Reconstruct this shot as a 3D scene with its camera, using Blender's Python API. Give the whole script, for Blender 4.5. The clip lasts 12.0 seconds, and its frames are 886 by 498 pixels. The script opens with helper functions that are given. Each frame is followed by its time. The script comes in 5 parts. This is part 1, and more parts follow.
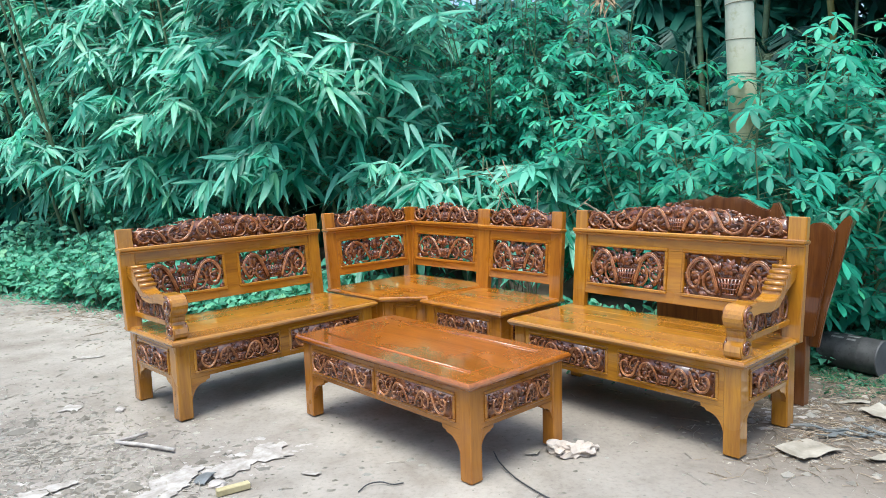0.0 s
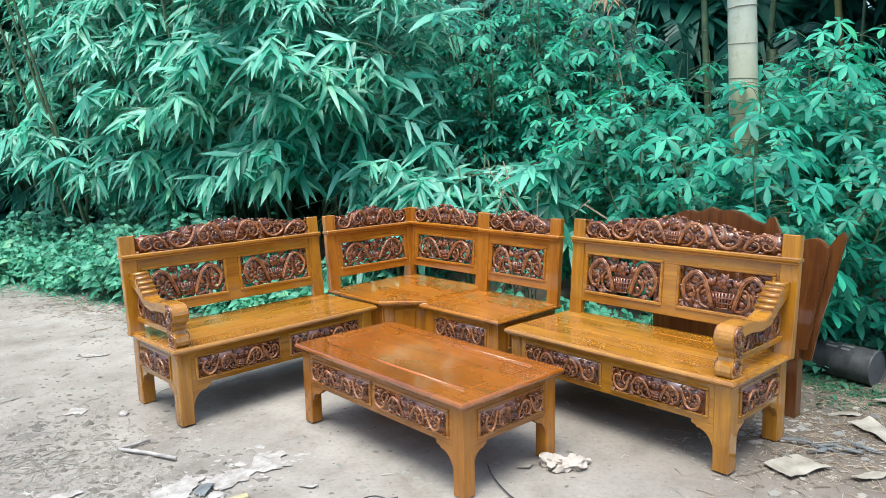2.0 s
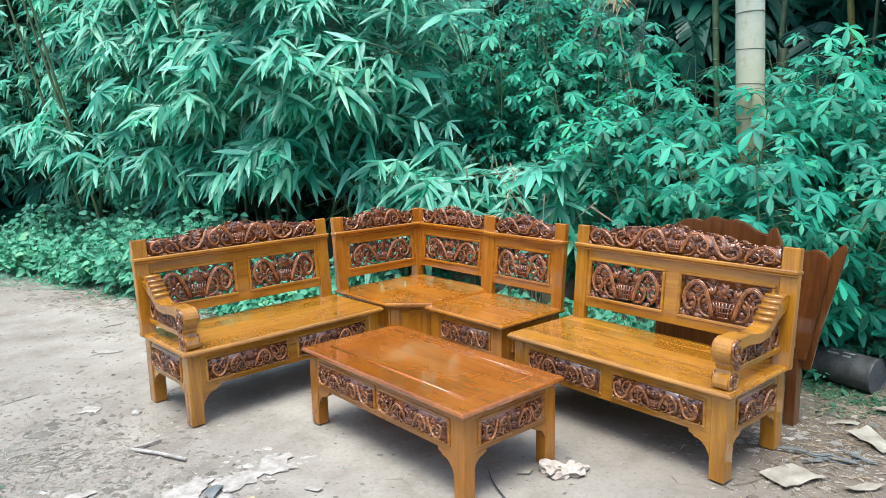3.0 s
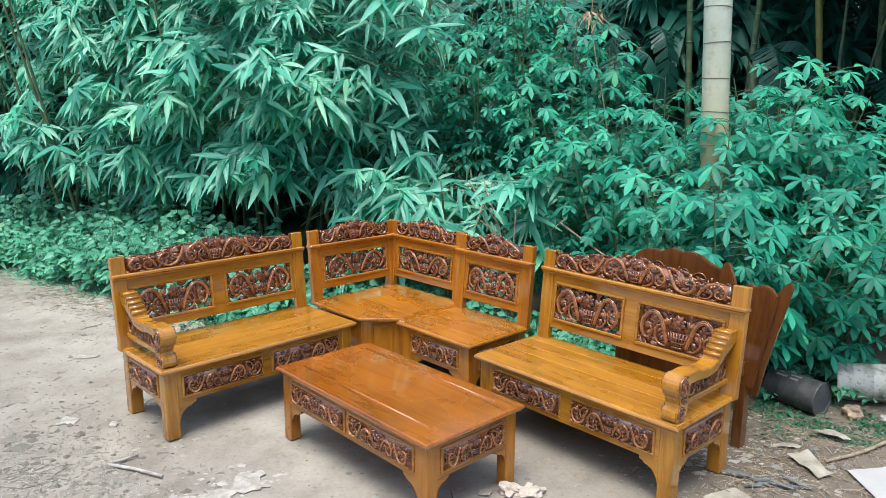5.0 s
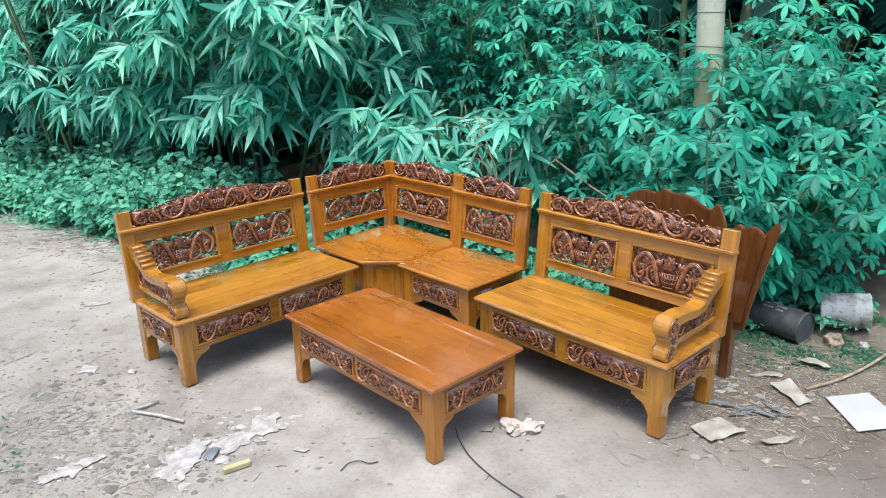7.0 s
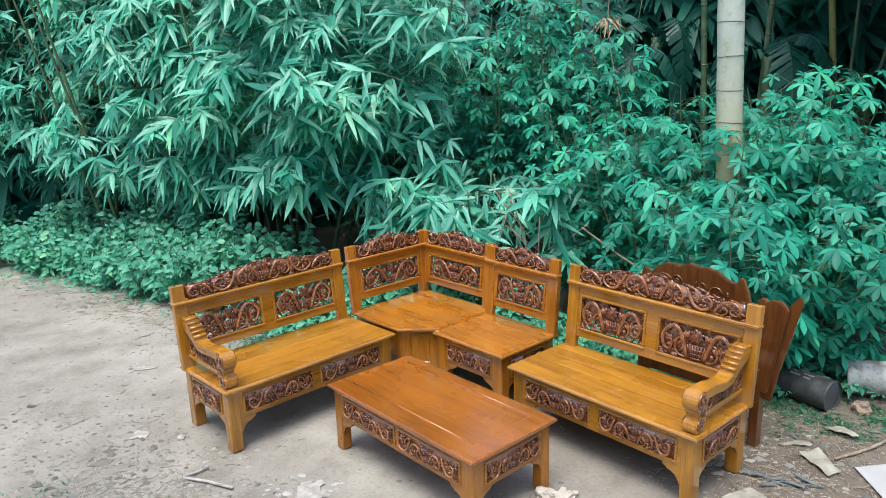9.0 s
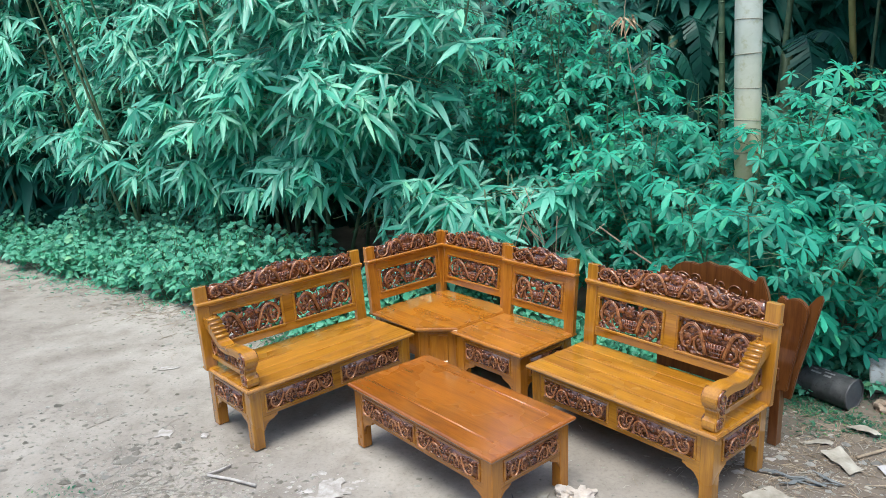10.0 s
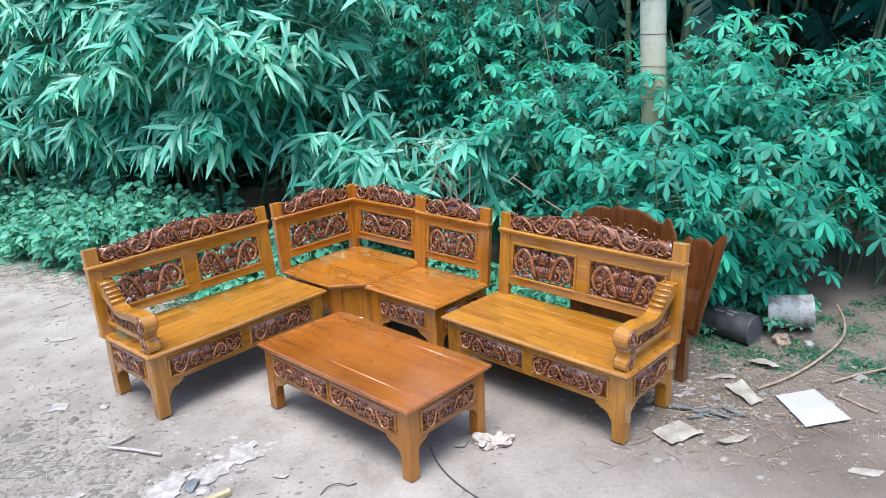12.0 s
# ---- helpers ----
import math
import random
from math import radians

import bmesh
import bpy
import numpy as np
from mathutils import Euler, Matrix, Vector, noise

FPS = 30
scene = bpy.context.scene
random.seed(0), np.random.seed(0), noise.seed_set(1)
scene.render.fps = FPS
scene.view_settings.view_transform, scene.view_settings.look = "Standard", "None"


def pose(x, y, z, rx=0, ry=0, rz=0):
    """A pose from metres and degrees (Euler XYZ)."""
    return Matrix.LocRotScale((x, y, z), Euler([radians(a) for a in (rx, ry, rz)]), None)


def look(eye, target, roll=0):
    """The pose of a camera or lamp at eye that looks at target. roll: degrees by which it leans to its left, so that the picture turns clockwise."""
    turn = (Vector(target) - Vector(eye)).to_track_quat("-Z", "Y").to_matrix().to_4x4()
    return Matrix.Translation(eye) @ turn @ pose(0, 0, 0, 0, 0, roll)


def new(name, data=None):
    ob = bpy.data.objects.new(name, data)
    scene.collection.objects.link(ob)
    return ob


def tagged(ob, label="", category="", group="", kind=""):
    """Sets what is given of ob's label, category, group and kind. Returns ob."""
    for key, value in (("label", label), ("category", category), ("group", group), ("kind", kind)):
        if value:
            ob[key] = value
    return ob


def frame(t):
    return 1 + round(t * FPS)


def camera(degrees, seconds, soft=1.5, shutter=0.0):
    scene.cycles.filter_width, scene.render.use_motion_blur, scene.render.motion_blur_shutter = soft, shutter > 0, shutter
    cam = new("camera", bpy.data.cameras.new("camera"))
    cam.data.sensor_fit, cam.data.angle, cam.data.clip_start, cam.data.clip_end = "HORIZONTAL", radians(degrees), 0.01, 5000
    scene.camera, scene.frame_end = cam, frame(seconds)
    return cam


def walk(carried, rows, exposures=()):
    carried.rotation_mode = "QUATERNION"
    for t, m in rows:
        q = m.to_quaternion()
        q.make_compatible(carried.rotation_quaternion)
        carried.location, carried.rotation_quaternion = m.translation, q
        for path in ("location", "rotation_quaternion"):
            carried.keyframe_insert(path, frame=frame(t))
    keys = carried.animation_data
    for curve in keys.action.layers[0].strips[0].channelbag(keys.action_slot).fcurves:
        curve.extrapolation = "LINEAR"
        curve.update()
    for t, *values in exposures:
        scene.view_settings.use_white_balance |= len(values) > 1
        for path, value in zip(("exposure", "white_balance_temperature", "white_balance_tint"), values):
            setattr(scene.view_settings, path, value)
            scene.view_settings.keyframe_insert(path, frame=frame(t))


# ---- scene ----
cam = camera(64.8, 12.0, soft=0.85)
PATH = [
    (0, (0.081, -0.076, 1.247), (0.039, 1.91, 1.015), -1.7),
    (0.5, (0.087, -0.078, 1.274), (0.047, 1.908, 1.041), -1.4),
    (1, (0.098, -0.076, 1.322), (0.048, 1.908, 1.073), -1.6),
    (1.5, (0.108, -0.082, 1.358), (0.048, 1.899, 1.093), -1.4),
    (2, (0.131, -0.09, 1.419), (0.07, 1.887, 1.126), -1.4),
    (2.5, (0.15, -0.112, 1.474), (0.069, 1.86, 1.154), -1.4),
    (3, (0.17, -0.133, 1.534), (0.076, 1.837, 1.204), -1.1),
    (3.2, (0.185, -0.142, 1.555), (0.082, 1.828, 1.226), -0.9),
    (4.8, (0.212, -0.228, 1.781), (0.17, 1.736, 1.407), 0.7),
    (5, (0.224, -0.233, 1.815), (0.189, 1.729, 1.425), 0.4),
    (5.5, (0.221, -0.254, 1.868), (0.197, 1.689, 1.393), 0.3),
    (6, (0.215, -0.279, 1.92), (0.209, 1.654, 1.406), 0.5),
    (6.5, (0.211, -0.289, 1.968), (0.212, 1.623, 1.382), 0.3),
    (7, (0.2, -0.303, 2.005), (0.18, 1.599, 1.389), -1.0),
    (7.2, (0.191, -0.312, 2.032), (0.176, 1.598, 1.439), -0.9),
    (8.8, (0.124, -0.459, 2.196), (0.051, 1.478, 1.706), -1.5),
    (9, (0.129, -0.474, 2.214), (0.047, 1.465, 1.731), -1.7),
    (9.5, (0.126, -0.5, 2.226), (0.009, 1.439, 1.75), -2.4),
    (10, (0.125, -0.508, 2.217), (-0.006, 1.429, 1.738), -2.4),
    (10.5, (0.142, -0.497, 2.171), (0.04, 1.424, 1.624), -2.8),
    (11, (0.174, -0.467, 2.144), (0.145, 1.433, 1.521), -3.5),
    (11.5, (0.186, -0.438, 2.123), (0.231, 1.444, 1.449), -3.7),
    (12, (0.164, -0.412, 2.119), (0.261, 1.496, 1.526), -2.4),
]
walk(cam, [(t, look(eye, target, roll)) for t, eye, target, roll in PATH], exposures=((0, 1.10, 5850, 3), (3, 1.10, 5880, 3), (5, 0.95, 6080, 4), (6, 0.91, 6050, 4), (6.5, 1.05, 5850, 5), (7.2, 1.06, 5800, 6), (9, 0.88, 5930, 4), (10, 0.91, 5880, 4), (11, 1.05, 5850, 7), (12, 1.08, 5620, 10)))

# ---- daylight: overcast sky, one broad sun ----
world = bpy.data.worlds.new("world")
scene.world = world
world.use_nodes = True
wn = world.node_tree.nodes
sky = wn.new("ShaderNodeTexSky")
sky.sky_type = "NISHITA"
sky.sun_disc = False
SUN_EL, SUN_AZ = 73.0, 200.0     # degrees; azimuth clockwise from +y
sky.sun_elevation, sky.sun_rotation = radians(SUN_EL), radians(SUN_AZ)
sky.air_density, sky.dust_density = 1.0, 4.0
world.node_tree.links.new(sky.outputs[0], wn["Background"].inputs[0])
wn["Background"].inputs[1].default_value = 0.15
sun = new("sun", bpy.data.lights.new("sun", "SUN"))
sun.data.energy, sun.data.angle, sun.data.color = 1.65, radians(30), (1.0, 0.96, 0.9)
sd = Vector((math.sin(radians(SUN_AZ)) * math.cos(radians(SUN_EL)), math.cos(radians(SUN_AZ)) * math.cos(radians(SUN_EL)), math.sin(radians(SUN_EL))))
sun.matrix_world = look(sd * 30, (0, 0, 0))


# ---- mesh helpers ----
class Mesh:
    """Collects vertices and faces for one mesh."""

    def __init__(self):
        self.v, self.f, self.t = [], [], {}

    def add(self, verts, faces):
        n = len(self.v)
        self.v += [tuple(p) for p in verts]
        self.f += [tuple(i + n for i in f) for f in faces]
        return self

    def box(self, x0, x1, y0, y1, z0, z1, b=0.003):
        """A box with chamfered edges."""
        b = min(b, (x1 - x0) / 2.2, (y1 - y0) / 2.2, (z1 - z0) / 2.2)
        bm = bmesh.new()
        bmesh.ops.create_cube(bm, size=1)
        for p in bm.verts:
            p.co = ((x0 + x1) / 2 + p.co.x * (x1 - x0), (y0 + y1) / 2 + p.co.y * (y1 - y0), (z0 + z1) / 2 + p.co.z * (z1 - z0))
        if b > 0:
            bmesh.ops.bevel(bm, geom=bm.edges[:], offset=b, segments=1, affect="EDGES")
        bm.verts.index_update()
        self.add([p.co[:] for p in bm.verts], [[p.index for p in f.verts] for f in bm.faces])
        bm.free()
        return self

    def prism(self, poly, a, b, axis="y"):
        """A flat outline drawn in the two other axes, extruded from a to b along axis."""
        def put(p, d):
            return {"x": (d, p[0], p[1]), "y": (p[0], d, p[1]), "z": (p[0], p[1], d)}[axis]
        n = len(poly)
        self.add([put(p, a) for p in poly] + [put(p, b) for p in poly],
                 [tuple(range(n - 1, -1, -1)), tuple(range(n, 2 * n))] + [(i, (i + 1) % n, (i + 1) % n + n, i + n) for i in range(n)])
        return self

    def tube(self, path, radii, sides=6, flat=1.0, up=None):
        """A round tube along path; flat squashes it along up."""
        path = [Vector(p) for p in path]
        rings = []
        for i, p in enumerate(path):
            d = (path[min(i + 1, len(path) - 1)] - path[max(i - 1, 0)])
            d = d.normalized() if d.length > 1e-9 else Vector((0, 0, 1))
            u = Vector(up) if up else (Vector((0, 0, 1)) if abs(d.z) < 0.9 else Vector((1, 0, 0)))
            s = d.cross(u).normalized()
            u = s.cross(d)
            r = radii[i] if isinstance(radii, (list, tuple)) else radii
            rings.append([p + s * (r * math.cos(k * math.tau / sides)) + u * (flat * r * math.sin(k * math.tau / sides)) for k in range(sides)])
        n = len(path)
        faces = [(i * sides + k, i * sides + (k + 1) % sides, (i + 1) * sides + (k + 1) % sides, (i + 1) * sides + k) for i in range(n - 1) for k in range(sides)]
        faces += [tuple(range(sides - 1, -1, -1)), tuple(range((n - 1) * sides, n * sides))]
        self.add([p for r in rings for p in r], faces)
        return self

    def rounded(self, width, angle=35, segments=2):
        """Rounds the sharp edges of what has been collected."""
        bm = bmesh.new()
        vs = [bm.verts.new(p) for p in self.v]
        for f in self.f:
            bm.faces.new([vs[i] for i in f])
        bmesh.ops.recalc_face_normals(bm, faces=bm.faces[:])
        sharp = [e for e in bm.edges if len(e.link_faces) == 2 and e.calc_face_angle(0) > radians(angle)]
        bmesh.ops.bevel(bm, geom=sharp, offset=width, segments=segments, affect="EDGES", clamp_overlap=True)
        bm.verts.index_update()
        self.v = [p.co[:] for p in bm.verts]
        self.f = [tuple(p.index for p in f.verts) for f in bm.faces]
        bm.free()
        return self

    def data(self, name, material, smooth=False, second=None):
        me = bpy.data.meshes.new(name)
        me.from_pydata(self.v, [], self.f)
        me.materials.append(material)
        if self.t and second:
            me.materials.append(second)
            me.polygons.foreach_set("material_index", [self.t.get(i, 0) for i in range(len(self.f))])
        if smooth:
            me.polygons.foreach_set("use_smooth", [True] * len(me.polygons))
        me.update()
        return me


def part(name, mesh, material, parent, label="", smooth=False, m=None):
    """Links a mesh as one object under a thing or a part."""
    data = mesh if isinstance(mesh, bpy.types.Mesh) else mesh.data(name, material, smooth)
    ob = new(name, data)
    ob.parent = parent
    if m is not None:
        ob.matrix_basis = m
    if label:
        tagged(ob, label)
    return ob


def thing(name, m, label, category, group="", kind=""):
    ob = new(name)
    ob.empty_display_size = 0.1
    ob.matrix_basis = m
    return tagged(ob, label, category, group, kind)


def solid(name, mesh, material, label, category, group="", kind="", smooth=False, m=None):
    """A thing that is one mesh."""
    data = mesh if isinstance(mesh, bpy.types.Mesh) else mesh.data(name, material, smooth)
    ob = new(name, data)
    if m is not None:
        ob.matrix_basis = m
    return tagged(ob, label, category, group, kind)


# ---- materials ----
def ramp_of(nt, stops):
    r = nt.nodes.new("ShaderNodeValToRGB")
    while len(r.color_ramp.elements) < len(stops):
        r.color_ramp.elements.new(0.5)
    for e, (p, c) in zip(r.color_ramp.elements, stops):
        e.position, e.color = p, (*c, 1)
    return r


def noise_of(nt, vec, scale, detail=4, rough=0.55, distort=0.0):
    n = nt.nodes.new("ShaderNodeTexNoise")
    n.inputs["Scale"].default_value, n.inputs["Detail"].default_value = scale, detail
    n.inputs["Roughness"].default_value, n.inputs["Distortion"].default_value = rough, distort
    if vec:
        nt.links.new(vec, n.inputs["Vector"])
    return n


def mix_of(nt, a, b, fac, mode="MIX"):
    m = nt.nodes.new("ShaderNodeMix")
    m.data_type, m.blend_type = "RGBA", mode
    for sock, val in ((m.inputs[0], fac), (m.inputs[6], a), (m.inputs[7], b)):
        if isinstance(val, bpy.types.NodeSocket):
            nt.links.new(val, sock)
        elif isinstance(val, (int, float)):
            sock.default_value = val
        else:
            sock.default_value = (*val, 1)
    return m.outputs[2]


def base_material(name):
    m = bpy.data.materials.new(name)
    m.use_nodes = True
    return m, m.node_tree, m.node_tree.nodes["Principled BSDF"]


def bump_of(nt, bsdf, height, strength, distance):
    b = nt.nodes.new("ShaderNodeBump")
    b.inputs["Strength"].default_value, b.inputs["Distance"].default_value = strength, distance
    nt.links.new(height, b.inputs["Height"])
    nt.links.new(b.outputs[0], bsdf.inputs["Normal"])


def wood(name, light, mid, dark, grain="x", coat=0.5, rough=0.38):
    """Varnished wood, with its grain along one axis of the part."""
    m, nt, bsdf = base_material(name)
    tc = nt.nodes.new("ShaderNodeTexCoord")
    info = nt.nodes.new("ShaderNodeObjectInfo")
    off = nt.nodes.new("ShaderNodeVectorMath")
    off.operation = "MULTIPLY_ADD"
    nt.links.new(info.outputs["Random"], off.inputs[0])
    off.inputs[1].default_value = (7.1, 5.3, 9.7)
    nt.links.new(tc.outputs["Object"], off.inputs[2])
    mp = nt.nodes.new("ShaderNodeMapping")
    nt.links.new(off.outputs[0], mp.inputs["Vector"])
    s = {"x": (0.9, 11, 11), "y": (11, 0.9, 11), "z": (11, 11, 0.9)}[grain]
    mp.inputs["Scale"].default_value = s
    a = noise_of(nt, mp.outputs[0], 1.6, 5, 0.6, 1.2)
    fine = noise_of(nt, mp.outputs[0], 9.0, 3, 0.6, 0.3)
    patch = noise_of(nt, off.outputs[0], 2.2, 3, 0.5)
    r = ramp_of(nt, [(0.22, dark), (0.37, mid), (0.60, light), (0.8, mid)])
    nt.links.new(a.outputs["Fac"], r.inputs[0])
    streak = ramp_of(nt, [(0.36, (0.45, 0.38, 0.3)), (0.5, (1, 1, 1))])
    nt.links.new(fine.outputs["Fac"], streak.inputs[0])
    c = mix_of(nt, r.outputs[0], streak.outputs[0], 0.26, "MULTIPLY")
    pr = ramp_of(nt, [(0.3, (0.72, 0.66, 0.6)), (0.65, (1.1, 1.1, 1.1))])
    nt.links.new(patch.outputs["Fac"], pr.inputs[0])
    c = mix_of(nt, c, pr.outputs[0], 0.8, "MULTIPLY")
    nt.links.new(c, bsdf.inputs["Base Color"])
    rr = ramp_of(nt, [(0.3, (rough - 0.1,) * 3), (0.7, (rough + 0.12,) * 3)])
    nt.links.new(patch.outputs["Fac"], rr.inputs[0])
    nt.links.new(rr.outputs[0], bsdf.inputs["Roughness"])
    bsdf.inputs["Specular IOR Level"].default_value = 0.2
    bsdf.inputs["Coat Weight"].default_value, bsdf.inputs["Coat Roughness"].default_value = coat, 0.08
    bsdf.inputs["Coat IOR"].default_value = 1.65
    bump_of(nt, bsdf, mix_of(nt, fine.outputs["Fac"], noise_of(nt, off.outputs[0], 7.0, 2, 0.5).outputs["Fac"], 0.6), 0.25, 0.004)
    return m


TEAK = {g: wood("teak_" + g, (0.45, 0.200, 0.013), (0.33, 0.135, 0.010), (0.11, 0.036, 0.005), g, 1.0, 0.28) for g in "xyz"}
AMBER = {g: wood("amber_teak_" + g, (0.45, 0.172, 0.012), (0.33, 0.114, 0.009), (0.11, 0.034, 0.005), g, 1.0, 0.28) for g in "xyz"}
RED = {g: wood("red_teak_" + g, (0.35, 0.108, 0.008), (0.26, 0.076, 0.006), (0.19, 0.054, 0.005), g, 1.0, 0.24) for g in "xyz"}
DARK = {g: wood("dark_teak_" + g, (0.170, 0.062, 0.015), (0.115, 0.038, 0.010), (0.055, 0.017, 0.006), g, 0.7, 0.36) for g in "xyz"}


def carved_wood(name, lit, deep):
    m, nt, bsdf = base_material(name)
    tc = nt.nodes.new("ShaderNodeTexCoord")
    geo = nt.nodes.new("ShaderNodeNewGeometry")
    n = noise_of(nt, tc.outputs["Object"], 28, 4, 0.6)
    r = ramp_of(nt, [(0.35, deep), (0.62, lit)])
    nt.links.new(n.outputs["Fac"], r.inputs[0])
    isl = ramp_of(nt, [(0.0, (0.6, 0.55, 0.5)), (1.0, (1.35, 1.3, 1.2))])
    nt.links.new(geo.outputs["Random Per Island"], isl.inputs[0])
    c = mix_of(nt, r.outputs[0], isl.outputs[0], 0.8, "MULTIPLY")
    nt.links.new(c, bsdf.inputs["Base Color"])
    bsdf.inputs["Roughness"].default_value = 0.24
    bsdf.inputs["Coat Weight"].default_value, bsdf.inputs["Coat Roughness"].default_value = 1.0, 0.08
    fine = noise_of(nt, tc.outputs["Object"], 160, 2, 0.5)
    bump_of(nt, bsdf, fine.outputs["Fac"], 0.3, 0.002)
    return m


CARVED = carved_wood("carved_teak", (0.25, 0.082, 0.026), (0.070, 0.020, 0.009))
# lighter ribbon tone; stands in for pale sky glints on the raised carving
STRAND = carved_wood("highlight_carved_teak", (0.40, 0.170, 0.062), (0.22, 0.078, 0.028))


def leaf_material(name, a, b, c, rough=0.42, vein=40, young=1.0, gloss=0.32):
    """Leaves: each one varied, with light passing through."""
    m, nt, bsdf = base_material(name)
    geo = nt.nodes.new("ShaderNodeNewGeometry")
    tc = nt.nodes.new("ShaderNodeTexCoord")
    r = ramp_of(nt, [(0.0, a), (0.45, b), (0.91, c), (1.0, (c[0] * (1 + 0.9 * young), c[1] * (1 + 0.2 * young), c[2] * (1 - 0.45 * young)))])
    nt.links.new(geo.outputs["Random Per Island"], r.inputs[0])
    n = noise_of(nt, tc.outputs["Object"], 1.1, 2, 0.5)
    pr = ramp_of(nt, [(0.3, (0.65, 0.7, 0.75)), (0.7, (1.15, 1.12, 1.05))])
    nt.links.new(n.outputs["Fac"], pr.inputs[0])
    col = mix_of(nt, r.outputs[0], pr.outputs[0], 0.8, "MULTIPLY")
    nt.links.new(col, bsdf.inputs["Base Color"])
    bsdf.inputs["Roughness"].default_value = rough
    bsdf.inputs["Specular IOR Level"].default_value = gloss
    n2 = noise_of(nt, tc.outputs["Object"], vein, 2, 0.5)
    bump_of(nt, bsdf, n2.outputs["Fac"], 0.3, 0.004)
    tr = nt.nodes.new("ShaderNodeBsdfTranslucent")
    nt.links.new(mix_of(nt, col, (0.5, 1.0, 0.35), 0.35, "MULTIPLY"), tr.inputs["Color"])
    mx = nt.nodes.new("ShaderNodeMixShader")
    mx.inputs[0].default_value = 0.34
    nt.links.new(bsdf.outputs[0], mx.inputs[1])
    nt.links.new(tr.outputs[0], mx.inputs[2])
    nt.links.new(mx.outputs[0], nt.nodes["Material Output"].inputs["Surface"])
    return m


BAMBOO_LEAF = leaf_material("bamboo_leaf", (0.024, 0.220, 0.138), (0.080, 0.430, 0.280), (0.230, 0.640, 0.460), 0.36, young=0.25, gloss=0.5)
CASSAVA_LEAF = leaf_material("cassava_leaf", (0.018, 0.185, 0.115), (0.036, 0.318, 0.198), (0.075, 0.480, 0.308), 0.46, 60, young=0.4)
SHRUB_LEAF = leaf_material("shrub_leaf", (0.060, 0.280, 0.170), (0.120, 0.420, 0.265), (0.210, 0.540, 0.365), 0.5, young=0.3)
WEED_LEAF = leaf_material("weed_leaf", (0.030, 0.130, 0.070), (0.055, 0.190, 0.100), (0.090, 0.250, 0.140), 0.6)
# darker copy of the bamboo leaf; the thicket's shade is in its colour
FAR_LEAF = leaf_material("shade_toned_leaf", (0.014, 0.100, 0.074), (0.022, 0.140, 0.100), (0.034, 0.190, 0.135), 0.5, young=0.0)
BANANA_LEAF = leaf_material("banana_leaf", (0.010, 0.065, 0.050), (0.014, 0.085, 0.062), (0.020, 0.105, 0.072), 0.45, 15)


def mottled(name, a, b, scale, rough=0.8, bump=0.3, dist=0.01, stops=(0.35, 0.65), speck=None):
    m, nt, bsdf = base_material(name)
    tc = nt.nodes.new("ShaderNodeTexCoord")
    n = noise_of(nt, tc.outputs["Object"], scale, 6, 0.6)
    r = ramp_of(nt, [(stops[0], a), (stops[1], b)])
    nt.links.new(n.outputs["Fac"], r.inputs[0])
    col = r.outputs[0]
    if speck:
        n2 = noise_of(nt, tc.outputs["Object"], scale * 6, 3, 0.6)
        r2 = ramp_of(nt, [(0.55, (1, 1, 1)), (0.7, speck)])
        nt.links.new(n2.outputs["Fac"], r2.inputs[0])
        col = mix_of(nt, col, r2.outputs[0], 1.0, "MULTIPLY")
    nt.links.new(col, bsdf.inputs["Base Color"])
    bsdf.inputs["Roughness"].default_value = rough
    bump_of(nt, bsdf, n.outputs["Fac"], bump, dist)
    return m


